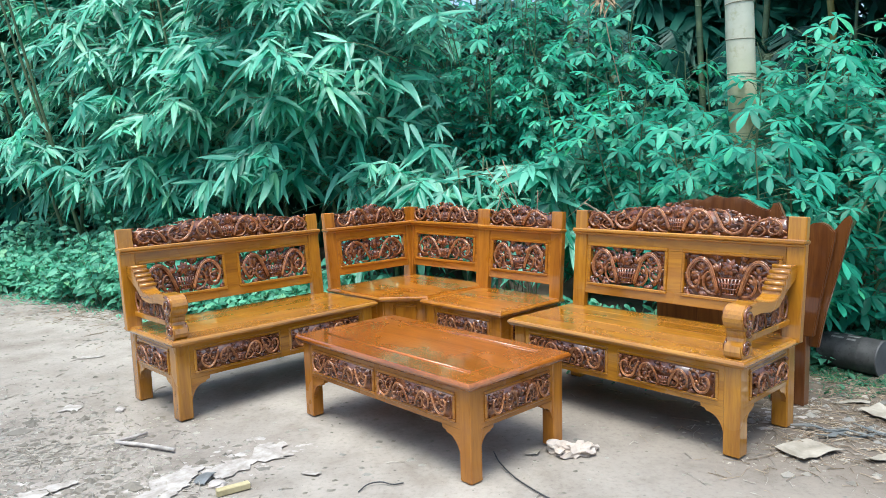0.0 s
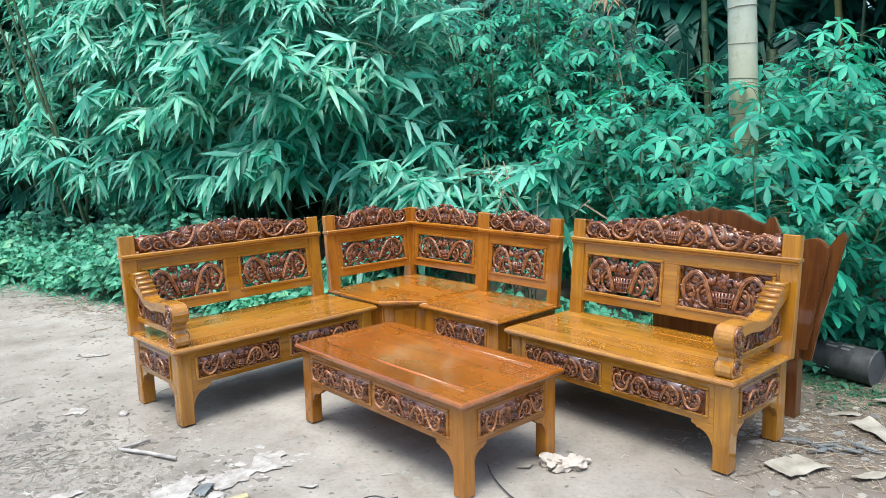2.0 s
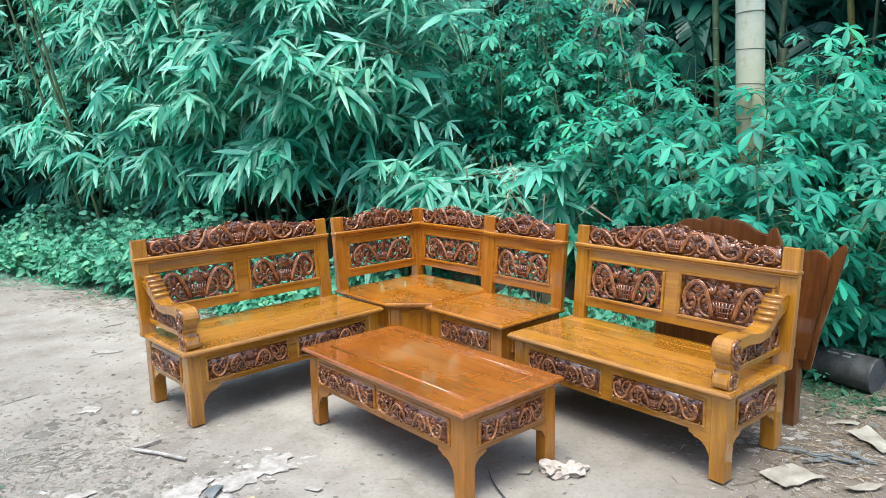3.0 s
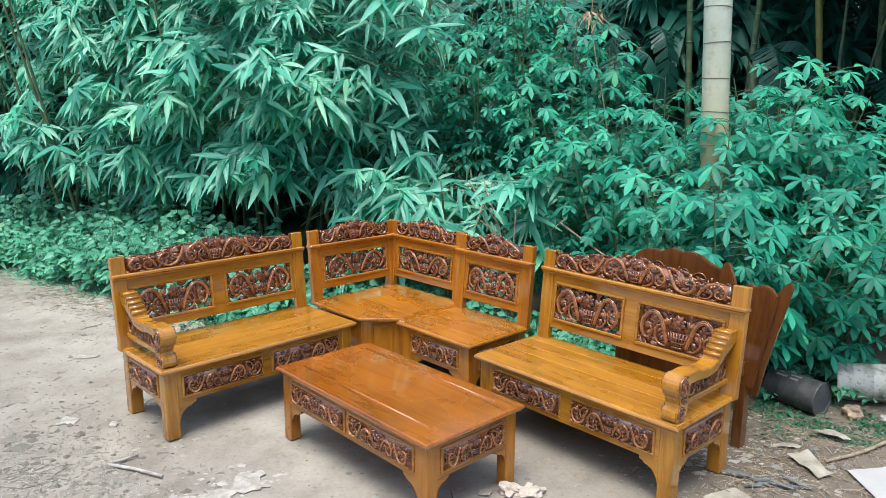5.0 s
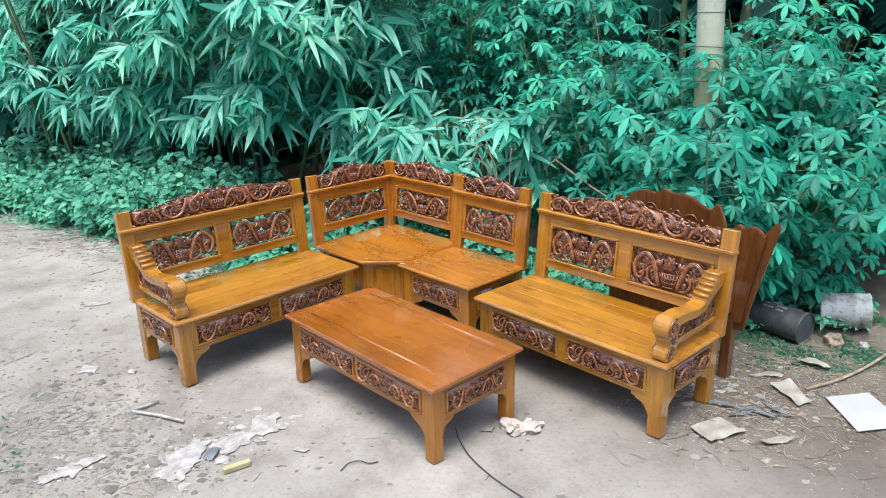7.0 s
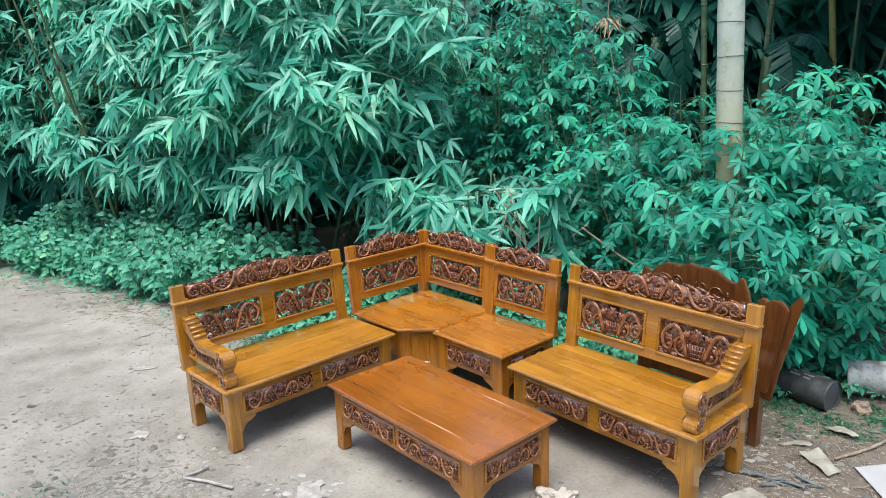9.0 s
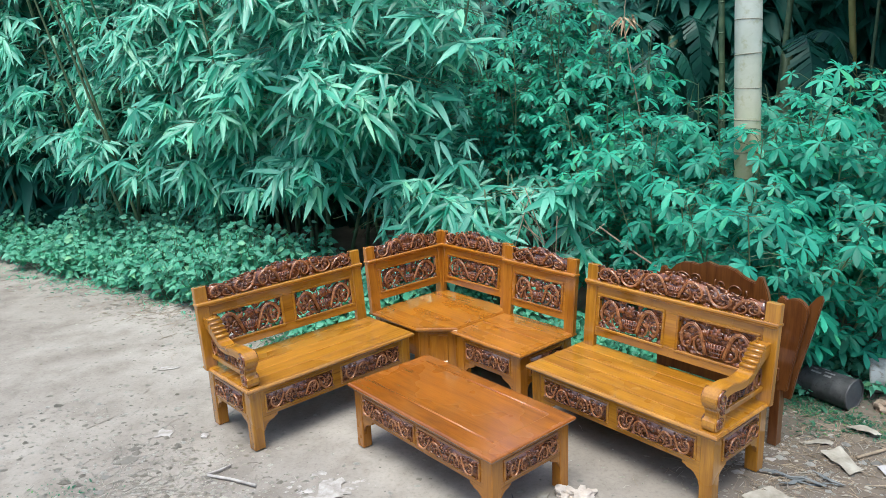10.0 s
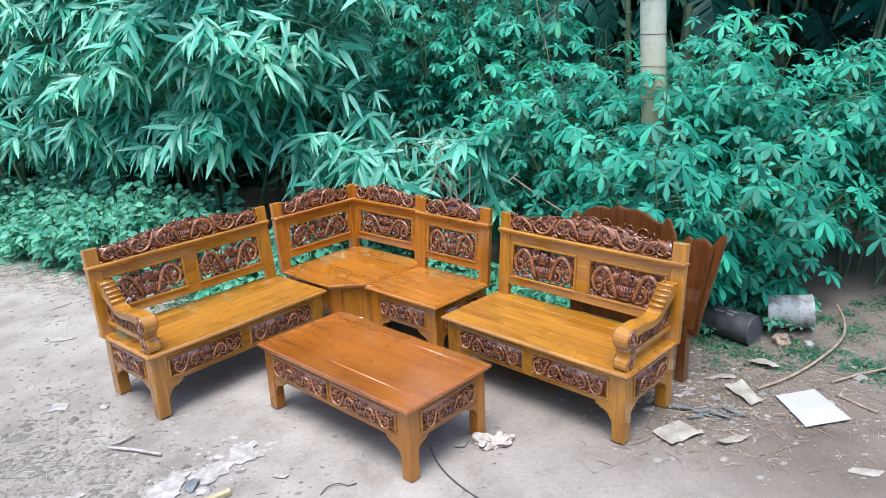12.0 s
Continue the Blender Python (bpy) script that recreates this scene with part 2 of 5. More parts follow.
def earth_material():
    """Packed pale earth, dusty and stained, with crumbs and a damp greenish edge."""
    m, nt, bsdf = base_material("packed_earth")
    tc = nt.nodes.new("ShaderNodeTexCoord")
    p = tc.outputs["Object"]
    big = noise_of(nt, p, 0.55, 5, 0.6, 0.4)
    mid = noise_of(nt, p, 3.2, 6, 0.65, 0.3)
    fine = noise_of(nt, p, 42, 5, 0.7)
    r = ramp_of(nt, [(0.3, (0.200, 0.172, 0.142)), (0.5, (0.285, 0.256, 0.215)), (0.7, (0.375, 0.342, 0.295))])
    nt.links.new(big.outputs["Fac"], r.inputs[0])
    r2 = ramp_of(nt, [(0.3, (0.66, 0.63, 0.6)), (0.5, (0.96, 0.95, 0.94)), (0.72, (1.16, 1.15, 1.14))])
    nt.links.new(mid.outputs["Fac"], r2.inputs[0])
    c = mix_of(nt, r.outputs[0], r2.outputs[0], 0.9, "MULTIPLY")
    r3 = ramp_of(nt, [(0.30, (0.74, 0.72, 0.69)), (0.46, (1, 1, 1)), (0.7, (1.10, 1.10, 1.10))])
    nt.links.new(fine.outputs["Fac"], r3.inputs[0])
    c = mix_of(nt, c, r3.outputs[0], 0.8, "MULTIPLY")
    # darker soil towards the weeds on the planted side, with a ragged border
    sep = nt.nodes.new("ShaderNodeSeparateXYZ")
    nt.links.new(p, sep.inputs[0])
    ragged = nt.nodes.new("ShaderNodeMath")
    ragged.operation = "MULTIPLY_ADD"
    nt.links.new(mid.outputs["Fac"], ragged.inputs[0])
    ragged.inputs[1].default_value = 1.3
    slant = nt.nodes.new("ShaderNodeMath")
    slant.operation = "MULTIPLY_ADD"
    nt.links.new(sep.outputs["Y"], slant.inputs[0])
    slant.inputs[1].default_value = 0.75
    shift = nt.nodes.new("ShaderNodeMath")
    shift.operation = "SUBTRACT"
    nt.links.new(sep.outputs["X"], shift.inputs[0])
    shift.inputs[1].default_value = 1.9
    nt.links.new(shift.outputs[0], slant.inputs[2])
    nt.links.new(slant.outputs[0], ragged.inputs[2])
    soil = nt.nodes.new("ShaderNodeMapRange")
    soil.inputs["From Min"].default_value, soil.inputs["From Max"].default_value = 1.5, 2.9
    nt.links.new(ragged.outputs[0], soil.inputs["Value"])
    c = mix_of(nt, c, mix_of(nt, c, (0.58, 0.53, 0.48), 1.0, "MULTIPLY"), soil.outputs[0])
    nt.links.new(c, bsdf.inputs["Base Color"])
    bsdf.inputs["Roughness"].default_value = 0.9
    h = mix_of(nt, mid.outputs["Fac"], fine.outputs["Fac"], 0.4)
    bump_of(nt, bsdf, h, 0.6, 0.012)
    return m


EARTH = earth_material()


# ---- ground ----
def shrub_edge(x):
    """How far ahead the bare earth reaches at x."""
    return np.interp(x, [-9, -5, -3.6, -2.4, -1.2, 0.0, 1.2, 2.0, 3.0, 6.0], [9.2, 7.6, 6.5, 6.1, 5.7, 5.3, 4.6, 4.0, 3.6, 3.0])


def ground_height(x, y):
    h = 0.012 * noise.noise((x * 0.7, y * 0.7, 0.3)) + 0.006 * noise.noise((x * 2.6, y * 2.6, 4.0))
    past = max(0.0, y - shrub_edge(x) - 0.15)
    return min(h, 0.004) - 0.004 + 0.10 * min(past, 3.0)


def axis_steps(fine_a, fine_b, step, far):
    inner = list(np.arange(fine_a, fine_b + 1e-6, step))
    outer = [fine_b + (far - fine_b) * (k / 12) ** 3 for k in range(1, 13)]
    return [fine_a - (b - fine_b) for b in reversed(outer)] + inner + outer


gx, gy = axis_steps(-6, 5, 0.08, 900), axis_steps(0, 9.5, 0.08, 900)
gm = Mesh()
gm.v = [(x, y, ground_height(x, y) if abs(x) < 30 and abs(y) < 30 else -0.01) for y in gy for x in gx]
W = len(gx)
gm.f = [(j * W + i, j * W + i + 1, (j + 1) * W + i + 1, (j + 1) * W + i) for j in range(len(gy) - 1) for i in range(W - 1)]
solid("ground", gm, EARTH, "pale packed earth yard with dust and litter", "ground", kind="structure", smooth=True)


# unseen wall added behind the camera to cut low light under the furniture
PLASTER = mottled("weathered_plaster", (0.20, 0.18, 0.15), (0.32, 0.29, 0.25), 1.6, 0.9, 0.4, 0.01, speck=(0.8, 0.78, 0.74))
solid("sky_blocking_wall", Mesh().box(-10, 10, -5.3, -5.1, -0.05, 3.4, 0.01), PLASTER, "unseen plain plaster wall added to block low sky light", "wall", kind="structure")


# ---- carving ----
def spiral(cx, cz, r0, r1, a0, turns, n=18):
    """Points of a scroll that winds from radius r0 to r1."""
    out = []
    for i in range(n):
        t = i / (n - 1)
        a = a0 + turns * math.tau * t
        r = r0 + (r1 - r0) * t
        out.append((cx + r * math.cos(a), cz + r * math.sin(a)))
    return out


def carve_leaf(ms, x, z, a, size, wide, y, lift, tone=0):
    """One carved acanthus lobe: a domed, curled blade."""
    n, rows = 5, []
    ca, sa = math.cos(a), math.sin(a)
    for i in range(n + 1):
        t = i / n
        w = wide * math.sin(math.pi * min(1, 0.12 + 0.88 * t)) ** 0.8 if t < 1 else 0.0
        bend = 0.35 * t * t * size
        u = t * size
        row = []
        for s in (-1, -0.5, 0, 0.5, 1):
            v = s * w + bend
            row.append((x + u * ca - v * sa, y - lift * (0.25 + 0.75 * math.sin(math.pi * (0.15 + 0.8 * t))) * (1 - 0.85 * s * s) + (0.35 * lift if s == 0 else 0), z + u * sa + v * ca))
        rows += row
    k0 = len(ms.f)
    ms.add(rows, [(i * 5 + k, i * 5 + k + 1, (i + 1) * 5 + k + 1, (i + 1) * 5 + k) for i in range(n) for k in range(4)])
    if tone:
        ms.t.update({k: 1 for k in range(k0, len(ms.f))})


def carve_flower(ms, x, z, r, y, lift):
    for k in range(8):
        carve_leaf(ms, x, z, k * math.tau / 8, r, r * 0.36, y - lift * 0.35, lift * 0.6)
    ms.add([(x + r * 0.36 * math.cos(k * math.tau / 8), y - lift * 0.9, z + r * 0.36 * math.sin(k * math.tau / 8)) for k in range(8)] + [(x, y - lift * 1.35, z)],
           [(k, (k + 1) % 8, 8) for k in range(8)])


def smooth_line(ctrl, n=28):
    """A flowing line in the plane through the control points."""
    c = [Vector(p) for p in ctrl]
    c = [c[0] * 2 - c[1]] + c + [c[-1] * 2 - c[-2]]
    out = []
    for k in range(n):
        f = k / (n - 1) * (len(c) - 3) * 0.9999
        i, t = int(f) + 1, f - int(f)
        out.append(0.5 * (2 * c[i] + (c[i + 1] - c[i - 1]) * t + (2 * c[i - 1] - 5 * c[i] + 4 * c[i + 1] - c[i + 2]) * t * t + (3 * c[i] - c[i - 1] - 3 * c[i + 1] + c[i + 2]) * t ** 3))
    return out


def carve_band(ms, pts, wide, y, lift):
    """A broad ribbon of three reeds that swells, then tapers into its curl."""
    n = len(pts)
    for s in (-1, 0, 1):
        line, radii = [], []
        for i, p in enumerate(pts):
            d = (pts[min(i + 1, n - 1)] - pts[max(i - 1, 0)]).normalized()
            t = i / (n - 1)
            b = wide * (0.55 + 0.6 * math.sin(math.pi * min(1, t * 1.25 + 0.1)) ** 0.7) * (1 - 0.35 * t)
            line.append((p.x - d.y * b * 0.62 * s, y - lift * (0.62 + 0.38 * math.sin(math.pi * t)) + (0 if s == 0 else lift * 0.16), p.y + d.x * b * 0.62 * s))
            radii.append(b * 0.42)
        k0 = len(ms.f)
        ms.tube(line, radii, 6, 1.0, (0, 1, 0))
        for k in range(k0, len(ms.f)):
            ms.t[k] = 1


ARCH = [(-0.06, 0.10), (0.06, 0.42), (0.24, 0.76), (0.48, 0.89), (0.72, 0.79), (0.86, 0.54), (0.81, 0.28), (0.65, 0.19), (0.52, 0.30), (0.54, 0.47), (0.64, 0.50)]
TENDRIL = [(0.02, 0.05), (0.26, 0.10), (0.40, 0.30), (0.34, 0.53), (0.20, 0.57), (0.13, 0.45), (0.21, 0.36)]


def carving(w, h, seed, y=0.0, lift=0.016, top=None):
    """Pierced relief, the same on both halves: reeded ribbons that arch away from a flower basket, with leaves between.
    Lies in x (0..w) and z (0..h), facing -y. top(t): height of the upper edge as a share of h."""
    rnd = random.Random(seed)
    ms, half = Mesh(), Mesh()
    core = min(0.30 * h, w * 0.16)
    span = w / 2 - core
    n = max(1, round(span / (0.98 * h)))
    a = span / n
    for i in range(n):
        def at(u, v):
            return Vector((w / 2 - core - (i + u) * a, h * (1 - v if i % 2 else v)))
        arch = smooth_line([at(u + rnd.uniform(-0.02, 0.02), v) for u, v in ARCH], 34)
        tendril = smooth_line([at(u, v + rnd.uniform(-0.02, 0.02)) for u, v in TENDRIL], 24)
        carve_band(half, arch, h * 0.058, y - lift * 0.35, lift)
        carve_band(half, tendril, h * 0.030, y, lift)
        turn = -1 if i % 2 else 1
        for k in range(2, 24, 2):     # acanthus lobes thrown off the ribbon's outer side
            d = (arch[k + 1] - arch[k - 1]).normalized()
            q = arch[k] + Vector((d.y, -d.x)) * -turn * h * 0.05
            carve_leaf(half, q.x, q.y, math.atan2(-d.x * -turn, d.y * -turn) + rnd.uniform(-0.7, 0.1) * turn, h * rnd.uniform(0.17, 0.28), h * rnd.uniform(0.050, 0.075), y, lift * rnd.uniform(0.8, 1.3), k % 4 == 0)
        eye = at(0.66, 0.36)
        for k in range(7):            # leaves that fan out below the curl
            b = rnd.uniform(0, math.tau)
            carve_leaf(half, eye.x + 0.12 * h * math.cos(b), eye.y + 0.12 * h * math.sin(b), b, h * rnd.uniform(0.15, 0.24), h * 0.06, y + lift * 0.1, lift, k % 2)
        for u, v, b in ((0.95, 0.92, 2.4), (0.93, 0.12, -2.3), (0.06, 0.90, 1.2), (0.46, 0.10, -1.6), (0.02, 0.62, 1.6), (0.98, 0.45, 3.1)):
            q = at(u, v)
            for k in (-0.7, 0.0, 0.7):
                carve_leaf(half, q.x, q.y, b * turn + k, h * rnd.uniform(0.17, 0.26), h * 0.06, y, lift * rnd.uniform(0.8, 1.3), k == 0.0)
    for k in range(int(64 * w / 2 / h)):
        carve_leaf(half, rnd.uniform(0.02, 0.98) * w / 2, rnd.uniform(0.06, 0.94) * h, rnd.uniform(0, math.tau), h * rnd.uniform(0.17, 0.28), h * rnd.uniform(0.05, 0.08), y + lift * 0.5, lift * 0.6)
    for s in (0.0, 1.0):
        k0 = len(ms.f)
        ms.add([((p[0] if s == 0 else w - p[0]), p[1], p[2]) for p in half.v], [f if s == 0 else f[::-1] for f in half.f])
        ms.t.update({k + k0: 1 for k in half.t})
    r = min(h * 0.21, core * 0.75)
    carve_flower(ms, w / 2, h * 0.73, r, y - lift * 0.2, lift * 1.2)
    # woven basket: upright staves and four bands
    for k in range(7):
        t = (k - 3) / 3
        ms.tube([(w / 2 + t * r * 0.75, y - lift * (0.9 - 0.4 * t * t), h * 0.08), (w / 2 + t * r * 1.25, y - lift * (1.1 - 0.4 * t * t), h * 0.46)], r * 0.15, 5)
    for q in (0.10, 0.22, 0.34, 0.46):
        ms.tube([(w / 2 + t * r * (0.75 + 1.1 * q), y - lift * (1.15 - 0.4 * t * t), h * q) for t in (-1, -0.5, 0, 0.5, 1)], r * 0.11, 5)
    out = []
    for px, py, pz in ms.v:
        pz = max(pz, 0.0)
        out.append((min(max(px, 0.0), w), py, min(pz, h) * (top(px / w) if top else 1.0)))
    ms.v = out
    return ms


def frame_strip(ms, x0, x1, z0, z1, wide, y0, y1):
    """A picture-frame moulding of four strips, from depth y0 to y1."""
    ms.box(x0, x1, y0, y1, z1 - wide, z1, 0.004)
    ms.box(x0, x1, y0, y1, z0, z0 + wide, 0.004)
    ms.box(x0, x0 + wide, y0, y1, z0 + wide, z1 - wide, 0.004)
    ms.box(x1 - wide, x1, y0, y1, z0 + wide, z1 - wide, 0.004)
    return ms


CARVINGS = {}


# ---- furniture ----
def holed_board(ms, x0, x1, z0, z1, y0, y1, holes):
    """A board in x and z with rectangular openings side by side, as strips."""
    holes = sorted(holes)
    zl, zh = holes[0][2], holes[0][3]
    ms.box(x0, x1, y0, y1, z0, zl, 0.002)
    ms.box(x0, x1, y0, y1, zh, z1, 0.002)
    xs = [x0] + [v for hl in holes for v in (hl[0], hl[1])] + [x1]
    for a, b in zip(xs[::2], xs[1::2]):
        ms.box(a, b, y0 + 0.0005, y1 - 0.0005, zl, zh, 0.0)
    return ms


def bracket(ms, side, x, z, size, y0, y1):
    """A scalloped bracket under an apron, against the leg at x; side: +1 runs to +x."""
    pts = [(0, 0)]
    pts += [(size * 1.0, 0), (size * 0.98, -size * 0.16), (size * 0.8, -size * 0.2), (size * 0.74, -size * 0.3)]
    for k in range(1, 8):
        a = k / 8 * math.pi / 2
        pts.append((size * 0.72 * (1 - math.sin(a)), -size * 0.3 - size * 0.95 * (1 - math.cos(a))))
    pts += [(0, -size * 1.35)]
    poly = [(x + side * p[0], z + p[1]) for p in pts]
    if side > 0:
        poly.reverse()
    return ms.prism(poly, y0, y1, "y")


def moulded_slab(ms, x0, x1, y0, y1, z1, t=0.03):
    """A top with a stepped, rounded edge."""
    rows = [(0.012, z1 - t), (0.004, z1 - t * 0.72), (0.0, z1 - t * 0.45), (0.003, z1 - t * 0.18), (0.010, z1)]
    vs = []
    for ins, z in rows:
        vs += [(x0 + ins, y0 + ins, z), (x1 - ins, y0 + ins, z), (x1 - ins, y1 - ins, z), (x0 + ins, y1 - ins, z)]
    fs = [(3, 2, 1, 0), tuple(range(16, 20))]
    fs += [(i * 4 + k, i * 4 + (k + 1) % 4, (i + 1) * 4 + (k + 1) % 4, (i + 1) * 4 + k) for i in range(4) for k in range(4)]
    return ms.add(vs, fs)


def base_frame(owner, L, D, z_seat, panels, side_panels, wd, apron=0.19, seed=1, overhang=0.028, leg=0.074, rear=0.028):
    """Four legs, aprons with carved panels, and scalloped brackets."""
    o, zt = overhang, z_seat - 0.03
    zb = zt - apron
    for x in (o, L - o - leg):
        for y in (o, D - rear - leg):
            part("leg", Mesh().box(x, x + leg, y, y + leg, 0.0, zt, 0.005), wd["z"], owner)
    xa, xb = o + leg, L - o - leg
    n = len(panels)
    for y0, inner in ((o + 0.006, False), (D - rear - 0.03, True)):
        ms = Mesh().box(xa - 0.002, xb + 0.002, y0, y0 + 0.024, zb, zt, 0.002)
        bracket(ms, 1, xa - 0.001, zb, 0.105, y0 + 0.001, y0 + 0.023)
        bracket(ms, -1, xb + 0.001, zb, 0.105, y0 + 0.001, y0 + 0.023)
        ap = part("apron", ms, wd["x"], owner)
        if not inner:
            for k, (pa, pb) in enumerate(panels):
                carved_front(ap, pa, pb, zb + 0.022, zt - 0.030, y0, seed, wd)
    for x0, flip in ((o + 0.006, 1), (L - o - 0.03, 0)):
        ya, yb = o + leg, D - rear - leg
        if flip:
            ya, yb = D - yb, D - ya
        ms = Mesh()
        ms.box(ya - 0.002, yb + 0.002, 0, 0.024, zb, zt, 0.002)
        bracket(ms, 1, ya - 0.001, zb, 0.075, 0.001, 0.023)
        bracket(ms, -1, yb + 0.001, zb, 0.075, 0.001, 0.023)
        if flip:
            m = Matrix(((0, 1, 0, x0), (-1, 0, 0, D), (0, 0, 1, 0), (0, 0, 0, 1)))
        else:
            m = Matrix(((0, -1, 0, x0 + 0.024), (1, 0, 0, 0), (0, 0, 1, 0), (0, 0, 0, 1)))
        ap = part("apron", ms, wd["x"], owner, m=m)
        if side_panels:
            carved_front(ap, ya + 0.02, yb - 0.02, zb + 0.022, zt - 0.030, 0.0, seed + 1, wd)


def carved_front(ap, x0, x1, z0, z1, y, seed, wd):
    """A carved field laid into the face of an apron, within a raised frame."""
    w, h = x1 - x0, z1 - z0
    ring = part("panel_frame", frame_strip(Mesh(), x0, x1, z0, z1, 0.014, y - 0.008, y + 0.004), wd["x"], ap)
    key = (round(w, 2), round(h, 2), seed)
    if key not in CARVINGS:
        cm = carving(w - 0.034, h - 0.034, seed)
        cm.box(-0.004, w - 0.030, 0.0, 0.006, -0.004, h - 0.030, 0.0)
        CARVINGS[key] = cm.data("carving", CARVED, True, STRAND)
    ob = new("carving", CARVINGS[key])
    ob.parent = ap
    ob.matrix_basis = pose(x0 + 0.017, y - 0.005, z0 + 0.017)
    tagged(ob, "dark glossy scroll carving")


def planked_seat(owner, L, D, z, wd, n=4, trim=0.0):
    """Seat boards side by side, the outer ones with a moulded edge."""
    body = part("seat_edge", moulded_slab(Mesh(), 0, L, 0, D, z - 0.004, 0.03), wd["x"], owner)
    a, b = 0.012, D - 0.012
    ys = [a + (b - a) * k / n for k in range(n + 1)]
    for k in range(n):
        part("plank", Mesh().box(0.012, L - 0.012, ys[k] + 0.0008, ys[k + 1] - 0.0008, z - 0.006, z, 0.0013), wd["x"], owner)


def crest_top(t):
    """Upper edge of a carved crest: shoulders, then a raised middle."""
    return 0.62 + 0.36 * math.exp(-((t - 0.5) / 0.27) ** 2) + 0.035 * math.cos(t * math.tau * 4)


def backrest(owner, L, z_seat, y, wd, panels, seed, post=(0.085, 0.085), top=0.96, m=None, crest_h=0.150):
    """Posts, a ledge, a board with pierced carved panels, and a carved crest, standing at depth y."""
    root = owner
    rake = Matrix.Translation((0, y, z_seat)) @ pose(0, 0, 0, -4.8) @ Matrix.Translation((0, -y, -z_seat))
    m = (m if m is not None else Matrix.Identity(4)) @ rake
    t = 0.042
    zl = top - 0.115
    for x0, x1 in ((0.0, post[0]), (L - post[1], L)):
        if x1 - x0 > 0.005:
            part("post", Mesh().box(x0 + 0.001, x1 - 0.001, y + 0.001, y + t, z_seat - 0.02, top, 0.004), wd["z"], root, m=m)
    part("ledge", Mesh().box(-0.004, L + 0.004, y - 0.022, y + t + 0.006, zl - 0.011, zl + 0.011, 0.006).box(0.0, L, y - 0.012, y + 0.002, zl - 0.024, zl - 0.010, 0.004), wd["x"], root, m=m)
    zb, zp0, zp1 = z_seat + 0.08, z_seat + 0.126, zl - 0.070
    holes = [(a + 0.016, b - 0.016, zp0 + 0.016, zp1 - 0.016) for a, b in panels]
    board = part("back_board", holed_board(Mesh(), post[0] - 0.0005, L - post[1] + 0.0005, zb, zl - 0.011, y + 0.008, y + 0.032, holes), wd["x"], root, m=m)
    for k, (a, b) in enumerate(panels):
        ring = part("panel_frame", frame_strip(Mesh(), a, b, zp0, zp1, 0.018, y + 0.0, y + 0.0095), wd["x"], board)
        key = ("back", round(b - a, 3), seed)
        if key not in CARVINGS:
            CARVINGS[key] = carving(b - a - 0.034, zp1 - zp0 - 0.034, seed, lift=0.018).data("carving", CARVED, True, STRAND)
        ob = new("carving", CARVINGS[key])
        ob.parent = board
        ob.matrix_basis = pose(a + 0.017, y + 0.024, zp0 + 0.017)
        tagged(ob, "dark glossy pierced scroll carving")
    cw = L - post[0] - post[1]
    key = ("crest", round(cw, 3), seed)
    if key not in CARVINGS:
        cm = carving(cw, crest_h, seed + 7, lift=0.018, top=crest_top)
        cm2 = Mesh()
        pts = [(0, 0)] + [(cw * k / 40, crest_h * (crest_top(k / 40) * 0.93 - 0.05)) for k in range(41)] + [(cw, 0)]
        cm2.prism(pts[::-1], 0.0, 0.016, "y")
        cm.add(cm2.v, cm2.f)
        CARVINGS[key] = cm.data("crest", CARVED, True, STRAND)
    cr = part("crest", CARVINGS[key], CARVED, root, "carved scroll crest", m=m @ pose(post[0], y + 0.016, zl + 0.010))


